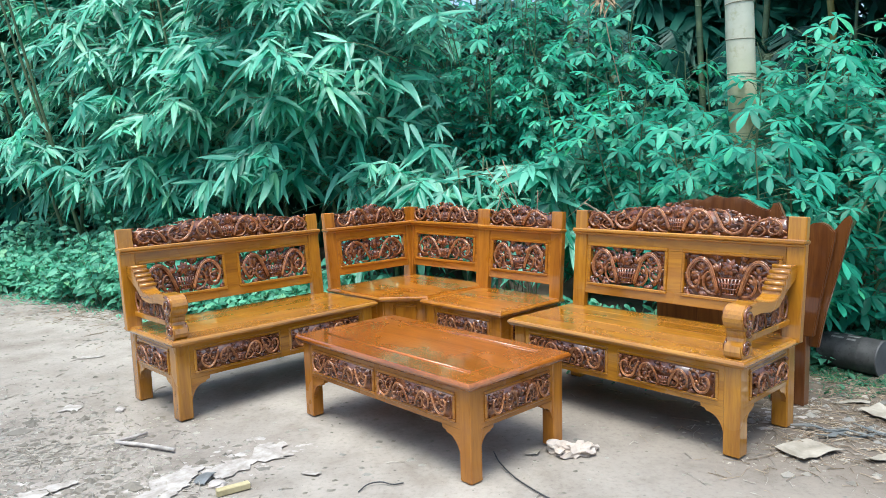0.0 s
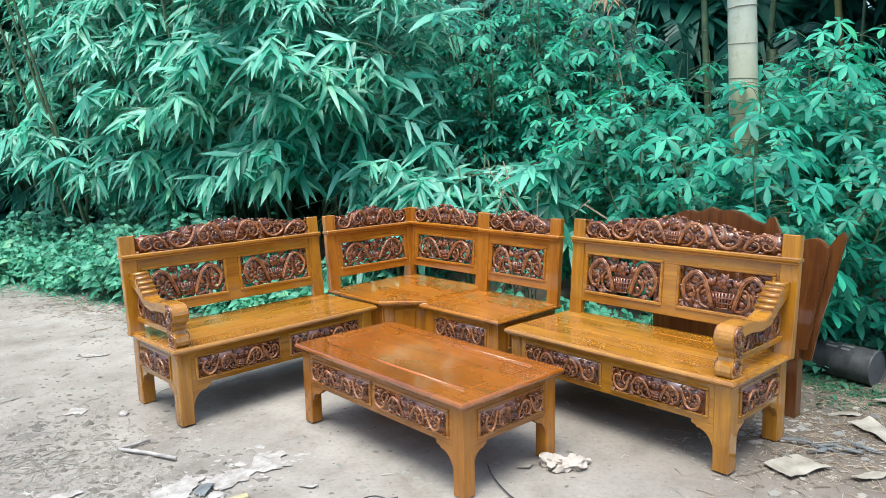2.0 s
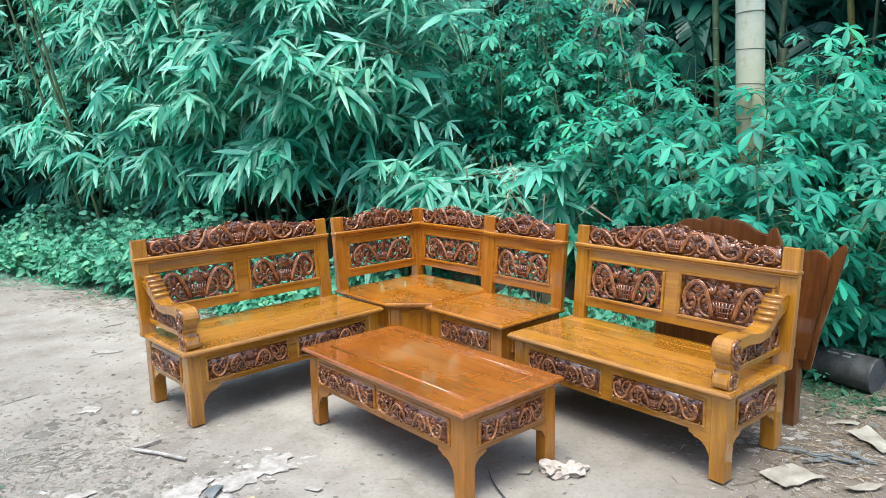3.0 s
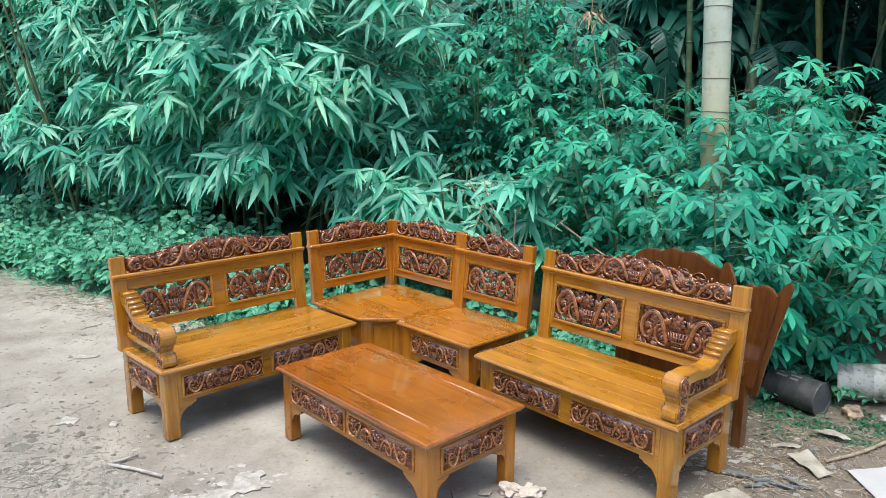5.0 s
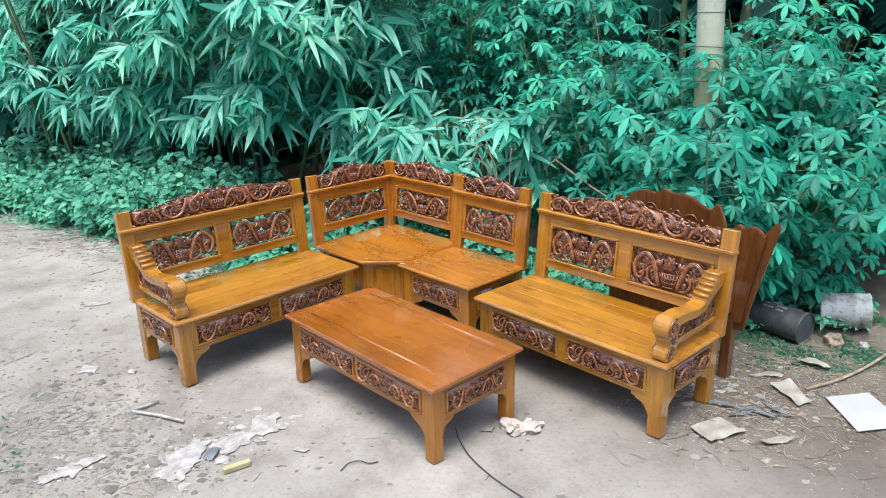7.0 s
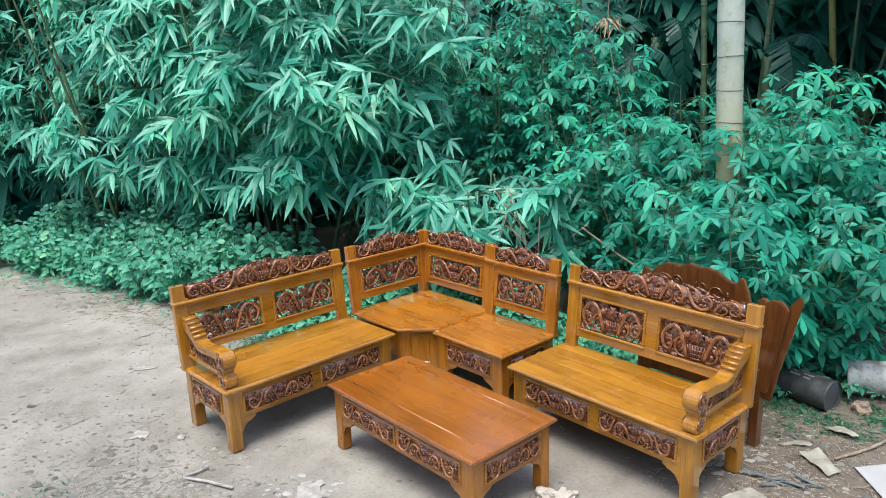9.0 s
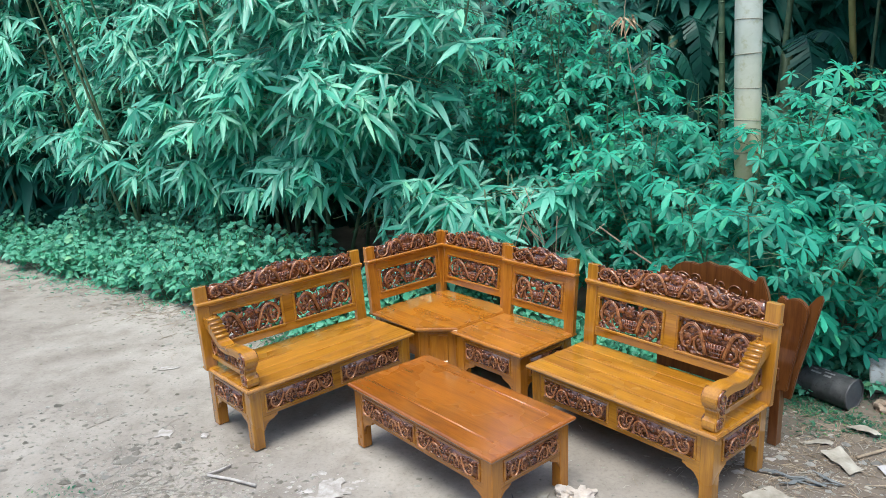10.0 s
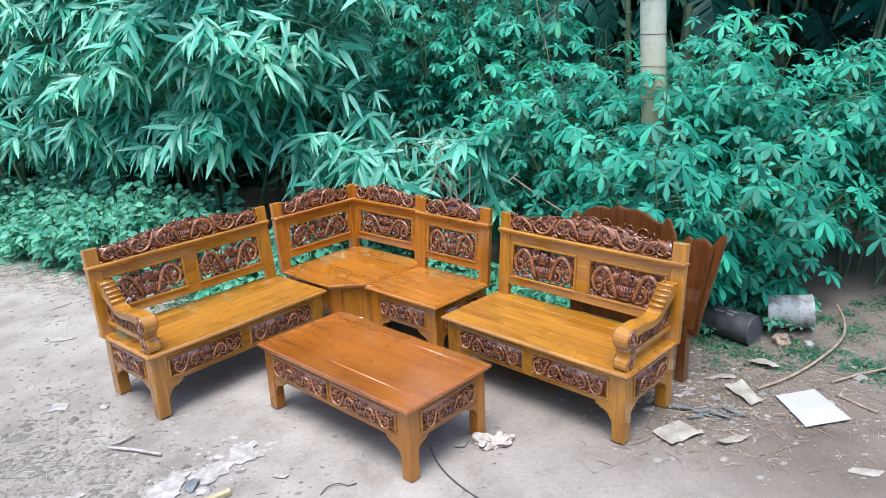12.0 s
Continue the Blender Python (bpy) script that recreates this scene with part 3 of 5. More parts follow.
def armrest(owner, x, D, z, wd, side):
    """A swept arm with a front scroll, reeded shoulder, carved field and carved front support. x: its inner low edge; width 0.085."""
    w = 0.085
    top = [(D - 0.032, z + 0.335), (D - 0.085, z + 0.335)]
    for k in range(5):           # reeds on the shoulder
        y0, z0 = D - 0.095 - k * 0.024, z + 0.332 - k * 0.021
        top += [(y0, z0 + 0.004), (y0 - 0.012, z0 + 0.002), (y0 - 0.016, z0 - 0.014), (y0 - 0.018, z0 - 0.026)]
    top += [(D - 0.235, z + 0.212), (D - 0.28, z + 0.203), (D - 0.34, z + 0.208), (D - 0.40, z + 0.220), (D - 0.44, z + 0.224), (0.075, z + 0.222)]
    cy, cz, r = 0.070, z + 0.168, 0.057
    scroll = [(cy + r * math.cos(a), cz + r * math.sin(a)) for a in np.linspace(math.pi / 2, math.pi * 1.75, 14)]
    low = [(0.13, z + 0.168), (D - 0.40, z + 0.170), (D - 0.30, z + 0.158), (D - 0.22, z + 0.168), (D - 0.14, z + 0.225), (D - 0.037, z + 0.275)]
    arm = part("armrest", Mesh().prism((top + scroll + low), x, x + w, "x").rounded(0.007, 50), wd["y"], owner)
    for k in range(5):           # rounded reeds across the shoulder
        y0, z0 = D - 0.101 - k * 0.025, z + 0.331 - k * 0.0225
        part("reed", Mesh().tube([(x + 0.002, y0, z0), (x + w - 0.002, y0, z0)], 0.0105, 8), wd["x"], arm, smooth=True)
    # volutes on the scroll's two faces
    for xx, s in ((x - 0.001, -1), (x + w + 0.001, 1)):
        ms = Mesh()
        ms.tube([(xx, p[0], p[1]) for p in spiral(cy, cz, r * 0.86, r * 0.15, 1.2, 1.7, 26)], [0.007] * 26, 6)
        part("volute", ms, CARVED, arm, smooth=True)
    # front support: a carved S-shaped block
    blk = [(0.02 + 0.012, z), (0.105, z), (0.115, z + 0.03), (0.10, z + 0.075), (0.11, z + 0.115), (0.125, z + 0.15), (0.06, z + 0.15), (0.036, z + 0.115), (0.05, z + 0.085), (0.046, z + 0.07), (0.024, z + 0.055), (0.018, z + 0.03), (0.022, z + 0.012)]
    sup = part("arm_support", Mesh().prism(blk, x + 0.004, x + w - 0.004, "x").rounded(0.005, 50), wd["z"], owner)
    for xx in (x + 0.002, x + w - 0.002):
        ms = Mesh()
        ms.tube([(xx, p[0], p[1]) for p in spiral(0.062, z + 0.040, 0.034, 0.006, 0.3, 1.6, 22)], [0.006] * 22, 6)
        ms.tube([(xx, p[0], p[1]) for p in spiral(0.082, z + 0.112, 0.026, 0.006, -0.9, -1.5, 20)], [0.006] * 20, 6)
        part("volute", ms, CARVED, sup, smooth=True)
    # carved field under the arm, between the support and the rear post
    y0, y1 = 0.125, D - 0.05
    part("arm_rail", Mesh().box(x + 0.02, x + w - 0.02, y0 - 0.015, y1, z + 0.055, z + 0.083, 0.003), wd["y"], owner)
    part("arm_stile", Mesh().box(x + 0.02, x + w - 0.02, y0 - 0.012, y0 + 0.028, z + 0.001, z + 0.20, 0.003), wd["z"], owner)
    ww = y1 - y0 - 0.03
    def rise(t):
        return np.interp(t, [0, 0.45, 1.0], [0.82, 0.85, 1.45]) if side > 0 else np.interp(t, [0, 0.55, 1.0], [1.45, 0.85, 0.82])
    key = ("arm", side)
    if key not in CARVINGS:
        CARVINGS[key] = carving(ww, 0.105, 21, lift=0.016, top=rise).data("carving", CARVED, True, STRAND)
    if side > 0:
        m = Matrix(((0, -1, 0, x + w / 2 - 0.004), (1, 0, 0, y0 + 0.025), (0, 0, 1, z + 0.08), (0, 0, 0, 1)))
    else:
        m = Matrix(((0, 1, 0, x + w / 2 + 0.004), (-1, 0, 0, y1 - 0.005), (0, 0, 1, z + 0.08), (0, 0, 0, 1)))
    part("carving", CARVINGS[key], CARVED, owner, "dark glossy pierced scroll carving", m=m)


def bench(m, L, D, arm_side, label, seed, top, back_from, back_to, back_y=0.530):
    z = 0.425
    ob = thing("wooden_bench", m, label, "bench", "carved corner sofa set")
    mid = L / 2
    base_frame(ob, L, D, z, [(0.125, mid - 0.028), (mid + 0.028, L - 0.125)], True, TEAK, seed=seed, rear=0.008)
    planked_seat(ob, L, D, z, TEAK, 5)
    B = back_to - back_from
    backrest(ob, B, z, back_y, TEAK, [(0.098, B / 2 - 0.040), (B / 2 + 0.040, B - 0.098)], seed + 2, top=top, crest_h=0.158, m=Matrix.Translation((back_from, 0, 0)))
    if arm_side > 0:
        armrest(ob, L - 0.105, back_y + 0.062, z, TEAK, 1)
    else:
        armrest(ob, 0.02, back_y + 0.062, z, TEAK, -1)
    return ob


bench(pose(-1.350, 3.284, 0, 0, 0, 46.3), 1.332, 0.612, -1, "honey-brown varnished teak bench with carved back panels and a scrolled arm", 3, 0.965, -0.010, 1.302)
bench(pose(0.338, 3.645, 0, 0, 0, -46.8), 1.302, 0.592, 1, "honey-brown varnished teak bench with carved crest and scrolled end arm", 4, 0.98, 0.030, 1.312)


def single_seat(m, L, D):
    z = 0.427
    ob = thing("armless_chair", m, "armless varnished teak seat unit with carved back panel", "chair", "carved corner sofa set")
    base_frame(ob, L, D, z, [(0.12, L - 0.12)], True, AMBER, seed=5)
    planked_seat(ob, L, D, z, AMBER, 4)
    backrest(ob, L, z, D - 0.055, AMBER, [(0.105, L - 0.105)], 9)


single_seat(pose(-0.168, 4.262, 0, 0, 0, -45.5), 0.685, 0.59)


def corner_seat(m, S, cut_x, cut_y):
    """A square unit with a cut front corner and a back along two sides."""
    z = 0.442
    ob = thing("corner_chair", m, "varnished teak corner seat with carved backs on two sides", "chair", "carved corner sofa set")
    def outline(o):
        return [(o, o), (cut_x - o * 0.4, o), (S - o, cut_y + o * 0.4), (S - o, S - o), (o, S - o)]
    ms = Mesh()
    rows = [(0.012, z - 0.034), (0.004, z - 0.026), (0.0, z - 0.018), (0.0015, z - 0.01), (0.005, z - 0.004)]
    vs = [(p[0], p[1], h) for ins, h in rows for p in outline(ins)]
    fs = [(4, 3, 2, 1, 0), tuple(range(20, 25))] + [(i * 5 + k, i * 5 + (k + 1) % 5, (i + 1) * 5 + (k + 1) % 5, (i + 1) * 5 + k) for i in range(4) for k in range(5)]
    part("seat_edge", ms.add(vs, fs), AMBER["x"], ob)
    n = 5
    for k in range(n):
        y0, y1 = 0.012 + (S - 0.024) * k / n + 0.0008, 0.012 + (S - 0.024) * (k + 1) / n - 0.0008
        def xmax(y):
            return min(S - 0.012, cut_x - 0.006 + max(0, (y - 0.012)) * (S - cut_x) / (cut_y - 0.0))
        poly = [(0.012, y0), (xmax(y0), y0)] + ([(S - 0.012, cut_y + 0.006)] if y0 < cut_y + 0.006 < y1 else []) + [(xmax(y1), y1), (0.012, y1)]
        part("plank", Mesh().prism(poly, z - 0.006, z, "z"), AMBER["x"], ob)
    o = 0.035
    for x, y in ((o, o), (cut_x - 0.075, o), (S - o - 0.066, cut_y + 0.02), (S - o - 0.066, S - o - 0.066), (o, S - o - 0.066)):
        part("leg", Mesh().box(x, x + 0.066, y, y + 0.066, 0, z - 0.034, 0.004), AMBER["z"], ob)
    part("apron", Mesh().box(o + 0.064, cut_x - 0.073, o + 0.006, o + 0.03, 0.20, z - 0.034), AMBER["x"], ob)
    part("apron", Mesh().box(S - o - 0.03, S - o - 0.006, cut_y + 0.084, S - o - 0.064, 0.20, z - 0.034), AMBER["y"], ob)
    part("apron", Mesh().box(o + 0.064, S - o - 0.064, S - o - 0.03, S - o - 0.006, 0.20, z - 0.034), AMBER["x"], ob)
    part("apron", Mesh().box(o + 0.006, o + 0.03, o + 0.064, S - o - 0.064, 0.20, z - 0.034), AMBER["y"], ob)
    # cut front with a raised plain panel
    a, b = Vector((cut_x - 0.02, o + 0.004, 0)), Vector((S - o - 0.004, cut_y + 0.03, 0))
    d = (b - a)
    ang = math.atan2(d.y, d.x)
    front = part("front_panel", Mesh().box(0, d.length, 0, 0.024, 0.06, z - 0.034), AMBER["z"], ob, m=pose(a.x, a.y, 0, 0, 0, math.degrees(ang)))
    part("panel_frame", frame_strip(Mesh(), d.length * 0.24, d.length * 0.76, 0.15, z - 0.06, 0.016, -0.008, 0.004), AMBER["z"], front)
    # two backs that meet in the corner
    ext = 0.05
    turn = Matrix(((0, -1, 0, S), (1, 0, 0, 0), (0, 0, 1, 0), (0, 0, 0, 1)))
    backrest(ob, S + ext, z, S - 0.055, AMBER, [(0.085 + ext, S + ext - 0.105)], 11, post=(0.055 + ext, 0.085), m=Matrix.Translation((-ext, 0, 0)))
    backrest(ob, S - 0.062 + ext, z, S - 0.055, AMBER, [(0.105, S - 0.062 - 0.03)], 12, post=(0.085, 0.012 + ext), m=turn)


corner_seat(pose(-0.835, 4.690, 0, 0, 0, -45.0), 0.80, 0.58, 0.215)


TABLE_WOOD = {g: wood("table_teak_" + g, (0.40, 0.160, 0.014), (0.29, 0.106, 0.010), (0.12, 0.040, 0.006), g, 0.7, 0.30) for g in "xyz"}


def coffee_table(m, L, D):
    z = 0.42
    ob = thing("coffee_table", m, "reddish-brown varnished wooden coffee table with carved aprons", "table")
    mid = L / 2
    base_frame(ob, L, D, z, [(0.115, mid - 0.012), (mid + 0.012, L - 0.115)], True, TABLE_WOOD, apron=0.178, seed=14, leg=0.066)
    top = part("tabletop", moulded_slab(Mesh(), 0, L, 0, D, z, 0.032), RED["x"], ob)
    for y in (0.125, D - 0.088):
        part("inlay_bead", Mesh().tube([(0.10, y, z), (L - 0.115, y, z)], 0.006, 8), RED["x"], top, "thin raised beading line", smooth=True)
    for x in (0.10, L - 0.115):
        part("inlay_groove", Mesh().box(x - 0.001, x + 0.001, 0.13, D - 0.093, z - 0.002, z + 0.0006, 0.0), TABLE_WOOD["y"], top)


coffee_table(pose(-0.764, 3.405, 0, 0, 0, -45.9), 1.257, 0.64)


# ---- plants ----
def blade_template(kind):
    """Leaf outline along +u (0..1), half width v, with a fold along the midrib."""
    if kind == "lance":
        us, ws = (0.0, 0.12, 0.35, 0.65, 0.86), (0.12, 0.72, 1.0, 0.74, 0.36)
    elif kind == "obovate":
        us, ws = (0.0, 0.18, 0.45, 0.68, 0.87), (0.10, 0.42, 0.82, 1.0, 0.6)
    else:
        us, ws = (0.0, 0.10, 0.30, 0.55, 0.80), (0.15, 0.70, 1.0, 0.86, 0.42)
    return np.array(us), np.array(ws)


def leaves_mesh(name, material, kind, pos, way, up, length, width, droop, fold=0.25):
    """Many leaves in one mesh. pos, way, up: (n, 3); length, width, droop: (n,)."""
    pos, way, up = np.asarray(pos, float), np.asarray(way, float), np.asarray(up, float)
    length, width, droop = np.asarray(length, float), np.asarray(width, float), np.asarray(droop, float)
    n = len(pos)
    way /= np.linalg.norm(way, axis=1, keepdims=True)
    side = np.cross(way, up)
    side /= np.maximum(np.linalg.norm(side, axis=1, keepdims=True), 1e-6)
    nor = np.cross(side, way)
    us, ws = blade_template(kind)
    verts = np.zeros((n, 16, 3))
    for i, (u, w) in enumerate(zip(us, ws)):
        c = pos + way * (u * length)[:, None]
        c[:, 2] -= droop * length * u * u
        half = (w * width * 0.5)[:, None]
        lift = nor * (fold * w * width * 0.5)[:, None]
        verts[:, i * 3] = c - side * half + lift
        verts[:, i * 3 + 1] = c
        verts[:, i * 3 + 2] = c + side * half + lift
    tip = pos + way * length[:, None]
    tip[:, 2] -= droop * length
    verts[:, 15] = tip
    quads, tris = [], []
    for i in range(4):
        a = i * 3
        quads += [(a, a + 1, a + 4, a + 3), (a + 1, a + 2, a + 5, a + 4)]
    tris = [(12, 13, 15), (13, 14, 15)]
    base = (np.arange(n) * 16)[:, None]
    q = (np.array(quads).ravel()[None] + base)
    t = (np.array(tris).ravel()[None] + base)
    loops = np.concatenate([q, t], axis=1).ravel()
    sizes = np.tile(np.array([4] * 8 + [3] * 2), n)
    starts = np.concatenate([[0], np.cumsum(sizes)[:-1]])
    me = bpy.data.meshes.new(name)
    me.vertices.add(n * 16)
    me.vertices.foreach_set("co", verts.ravel())
    me.loops.add(len(loops))
    me.loops.foreach_set("vertex_index", loops.astype(np.int32))
    me.polygons.add(len(sizes))
    me.polygons.foreach_set("loop_start", starts.astype(np.int32))
    me.polygons.foreach_set("use_smooth", np.ones(len(sizes), bool))
    me.materials.append(material)
    me.update(calc_edges=True)
    me.validate()
    return me


STEM = mottled("green_stem", (0.05, 0.10, 0.05), (0.12, 0.17, 0.08), 9, 0.6)
TWIG = mottled("dry_twig", (0.20, 0.15, 0.10), (0.36, 0.29, 0.20), 20, 0.85)


def unit(v):
    return v / max(np.linalg.norm(v), 1e-9)


def bamboo_front(x, z):
    """How far ahead the bamboo's leafy face stands; it hangs out over a hollow."""
    y = np.interp(x, [-7, -5.5, -4, -2.6, -1.8, -0.6, 0.4], [9.1, 8.5, 7.7, 6.85, 6.15, 5.95, 6.0])
    y += max(0.0, 1.25 - z) * 0.95 + max(0.0, z - 2.2) * 0.12
    return y + 0.85 * noise.noise((x * 1.3, z * 1.6, 7.0))


def bamboo(x, y, height, seed, culms=6, sprays=130, wide=0.8, low=0.45, material=BAMBOO_LEAF, size=1.0, deep=0.55, face=bamboo_front):
    """A clump of leaning culms; twigs sweep out to a leafy face and end in fans of long leaves."""
    rng = np.random.default_rng(seed)
    z0 = ground_height(x, y)
    ob = thing("bamboo", pose(x, y, z0), "dense green bamboo clump with drooping long narrow leaves", "bamboo", "bamboo along the yard")
    base = np.array([x, y, z0])
    for k in range(culms):
        a = rng.uniform(0, math.tau)
        p0 = np.array([0.28 * math.cos(a), 0.28 * math.sin(a), -0.05])
        lean = np.array([rng.normal(0, 0.16), -abs(rng.normal(0.1, 0.08)), 1.0])
        h = height * rng.uniform(0.8, 1.1)
        pts = [p0 + lean * h * s for s in np.linspace(0, 1, 9)]
        part("culm", Mesh().tube(pts, [0.024 * (1 - 0.7 * i / 8) for i in range(9)], 7), STEM, ob, smooth=True)
    tm = Mesh()
    P, Wy, U, Ln, Wd, Dr = [], [], [], [], [], []
    for s in range(sprays):
        px, pz = x + rng.uniform(-wide, wide), rng.uniform(low, height)
        py = face(px, pz) + min(rng.exponential(deep), 2.2)
        tip = np.array([px, py, pz]) - base
        sweep = rng.choice((-1, 1)) * abs(rng.normal(0.55, 0.35))
        out = unit(np.array([sweep, -rng.uniform(0.3, 0.9), rng.uniform(-0.15, 0.45)]))
        ln = rng.uniform(0.4, 0.95)
        tw = [tip - out * ln * (1 - t) + np.array([0, 0, 0.30 * ln * (1 - t * t) * t]) for t in np.linspace(0, 1, 6)]
        tm.tube(tw, [0.0045 * (1 - 0.7 * j / 5) for j in range(6)], 4)
        n = rng.integers(7, 13)
        hang = unit(out * np.array([1, 1, 0.2]) * 0.60 + np.array([0, 0, -rng.uniform(0.10, 0.62)]))
        flat = unit(np.cross(hang, np.array([0, -0.75, 0.65])) + rng.normal(0, 0.15, 3))
        big = rng.uniform(0.8, 1.25) * size
        if rng.uniform() < 0.14:      # a bold fan at the very face
            big *= 1.3
            tip[1] = face(px, pz) - 0.12 - y
            tw = [tip - out * ln * (1 - t) + np.array([0, 0, 0.30 * ln * (1 - t * t) * t]) for t in np.linspace(0, 1, 6)]
            tm.tube(tw, [0.005 * (1 - 0.7 * j / 5) for j in range(6)], 4)
        for j in range(n):
            t = 1.0 - 0.5 * rng.uniform(0, 1) ** 1.6
            f2 = min(t * 5, 4.999)
            q = tw[int(f2)] + (tw[int(f2) + 1] - tw[int(f2)]) * (f2 - int(f2))
            ang = (j / (n - 1) - 0.5) * rng.uniform(2.0, 3.3) + rng.normal(0, 0.12)
            d = unit(hang * math.cos(ang) + flat * math.sin(ang) + rng.normal(0, 0.10, 3))
            P.append(q)
            Wy.append(d)
            U.append(unit(np.array([rng.normal(0, 0.35), rng.normal(-0.75, 0.3), 0.8])))
            L1 = rng.uniform(0.16, 0.285) * big
            Ln.append(L1)
            Wd.append(L1 * rng.uniform(0.150, 0.225))
            Dr.append(rng.uniform(0.05, 0.42))
    tagged(part("twig", tm, STEM, ob), kind="stuff")
    tagged(part("foliage", leaves_mesh("foliage", material, "lance", P, Wy, U, Ln, Wd, Dr), material, ob), kind="stuff")
    return ob


def cassava(x, y, height, seed, stems=5, spread=0.45, material=CASSAVA_LEAF, size=1.0, low=0.2, per=16):
    """Upright thin stems with hand-shaped leaves on long stalks."""
    rng = np.random.default_rng(seed)
    ob = thing("cassava_shrub", pose(x, y, ground_height(x, y)), "leafy cassava shrub with hand-shaped green leaves", "shrub", "cassava shrubs")
    sm = Mesh()
    P, Wy, U, Ln, Wd, Dr = [], [], [], [], [], []
    for k in range(stems):
        a = rng.uniform(0, math.tau)
        base = np.array([spread * 0.6 * math.cos(a) * rng.uniform(0.2, 1), spread * 0.6 * math.sin(a) * rng.uniform(0.2, 1), -0.03])
        tip = base + np.array([rng.normal(0, spread * 0.6), rng.normal(-0.12, spread * 0.5), height * rng.uniform(0.7, 1.08)])
        bend = np.array([rng.normal(0, 0.08), rng.normal(0, 0.08), 0])
        pts = [base + (tip - base) * t + bend * math.sin(math.pi * t) for t in np.linspace(0, 1, 8)]
        sm.tube(pts, [0.011 * (1 - 0.65 * i / 7) for i in range(8)], 5)
        for j in range(per):
            t = rng.uniform(max(0.12, low / max(height, 0.1)), 1.0)
            f = min(t * 7, 6.999)
            q = pts[int(f)] + (pts[int(f) + 1] - pts[int(f)]) * (f - int(f))
            az = j * 2.4 + rng.uniform(-0.4, 0.4)
            out = unit(np.array([math.cos(az), math.sin(az) - 0.35, rng.uniform(0.1, 0.6)]))
            pl = rng.uniform(0.12, 0.30) * size
            c = q + out * pl + np.array([0, 0, -0.02])
            sm.tube([q, q + out * pl * 0.6 + np.array([0, 0, 0.01]), c], 0.0022, 3)
            nrm = unit(np.array([out[0] * 0.4 + rng.normal(0, 0.2), out[1] * 0.35 - 0.45 + rng.normal(0, 0.2), 1.0]))
            e1 = unit(out - nrm * np.dot(out, nrm))
            e2 = np.cross(nrm, e1)
            m = int(rng.choice((5, 5, 6, 7)))
            L0 = rng.uniform(0.07, 0.135) * size
            sag = rng.uniform(0.0, 0.32)
            for i in range(m):
                ang = (i - (m - 1) / 2) / (m - 1) * 4.7
                d = e1 * math.cos(ang) + e2 * math.sin(ang)
                P.append(c)
                Wy.append(d - nrm * 0.04)
                U.append(nrm)
                l1 = L0 * (1.0 - 0.07 * abs(i - (m - 1) / 2) ** 1.5)
                Ln.append(l1)
                Wd.append(l1 * rng.uniform(0.36, 0.43))
                Dr.append(sag + rng.uniform(0.0, 0.2))
    tagged(part("stem", sm, STEM, ob), kind="stuff")
    tagged(part("foliage", leaves_mesh("foliage", material, "obovate", P, Wy, U, Ln, Wd, Dr), material, ob), kind="stuff")
    return ob


def low_shrub(x, y, r, height, seed, n=420, size=1.0):
    """A low, dense weed with small oval leaves in whorls."""
    rng = np.random.default_rng(seed)
    ob = thing("low_shrub", pose(x, y, ground_height(x, y)), "low leafy green weed bush at the yard's edge", "shrub", "weeds along the yard")
    sm = Mesh()
    P, Wy, U, Ln, Wd, Dr = [], [], [], [], [], []
    stems = max(8, int(n / 14))
    for k in range(stems):
        a, q = rng.uniform(0, math.tau), math.sqrt(rng.uniform(0, 1))
        base = np.array([r * 0.75 * q * math.cos(a), r * 0.75 * q * math.sin(a), -0.02])
        h = height * rng.uniform(0.45, 1.05) * (1 - 0.4 * q * q)
        tip = base + np.array([0.3 * r * q * math.cos(a) + rng.normal(0, 0.05), 0.3 * r * q * math.sin(a) + rng.normal(-0.03, 0.05), h])
        sm.tube([base, (base + tip) / 2 + rng.normal(0, 0.015, 3), tip], [0.004, 0.003, 0.002], 4)
        for j in range(14):
            t = rng.uniform(0.25, 1.0)
            p = base + (tip - base) * t
            az = rng.uniform(0, math.tau)
            d = unit(np.array([math.cos(az), math.sin(az), rng.uniform(-0.1, 0.5)]))
            P.append(p + d * 0.02)
            Wy.append(d)
            U.append(unit(np.array([rng.normal(0, 0.4), rng.normal(-1.0, 0.4), 0.9])))
            l1 = rng.uniform(0.045, 0.10) * size
            Ln.append(l1)
            Wd.append(l1 * rng.uniform(0.50, 0.68))
            Dr.append(rng.uniform(0.2, 0.75))
    tagged(part("stem", sm, STEM, ob), kind="stuff")
    tagged(part("foliage", leaves_mesh("foliage", SHRUB_LEAF, "oval", P, Wy, U, Ln, Wd, Dr), SHRUB_LEAF, ob), kind="stuff")


# bamboo wall on the road's side
for i, (x, y, h, sp) in enumerate([(-6.8, 9.6, 4.4, 330), (-5.5, 9.0, 4.4, 360), (-4.3, 8.4, 4.2, 380), (-3.3, 8.0, 4.0, 380), (-2.4, 7.6, 3.8, 380), (-1.6, 7.4, 3.7, 380), (-0.8, 7.2, 3.5, 320)]):
    bamboo(x, y, h, 40 + i, sprays=sp, low=0.80 if x < -2.8 else 1.05, size=0.86, deep=0.75)


def low_face(x, z):
    return 5.25 + 0.35 * abs(x - 0.5) + 0.3 * max(0, z - 0.7)


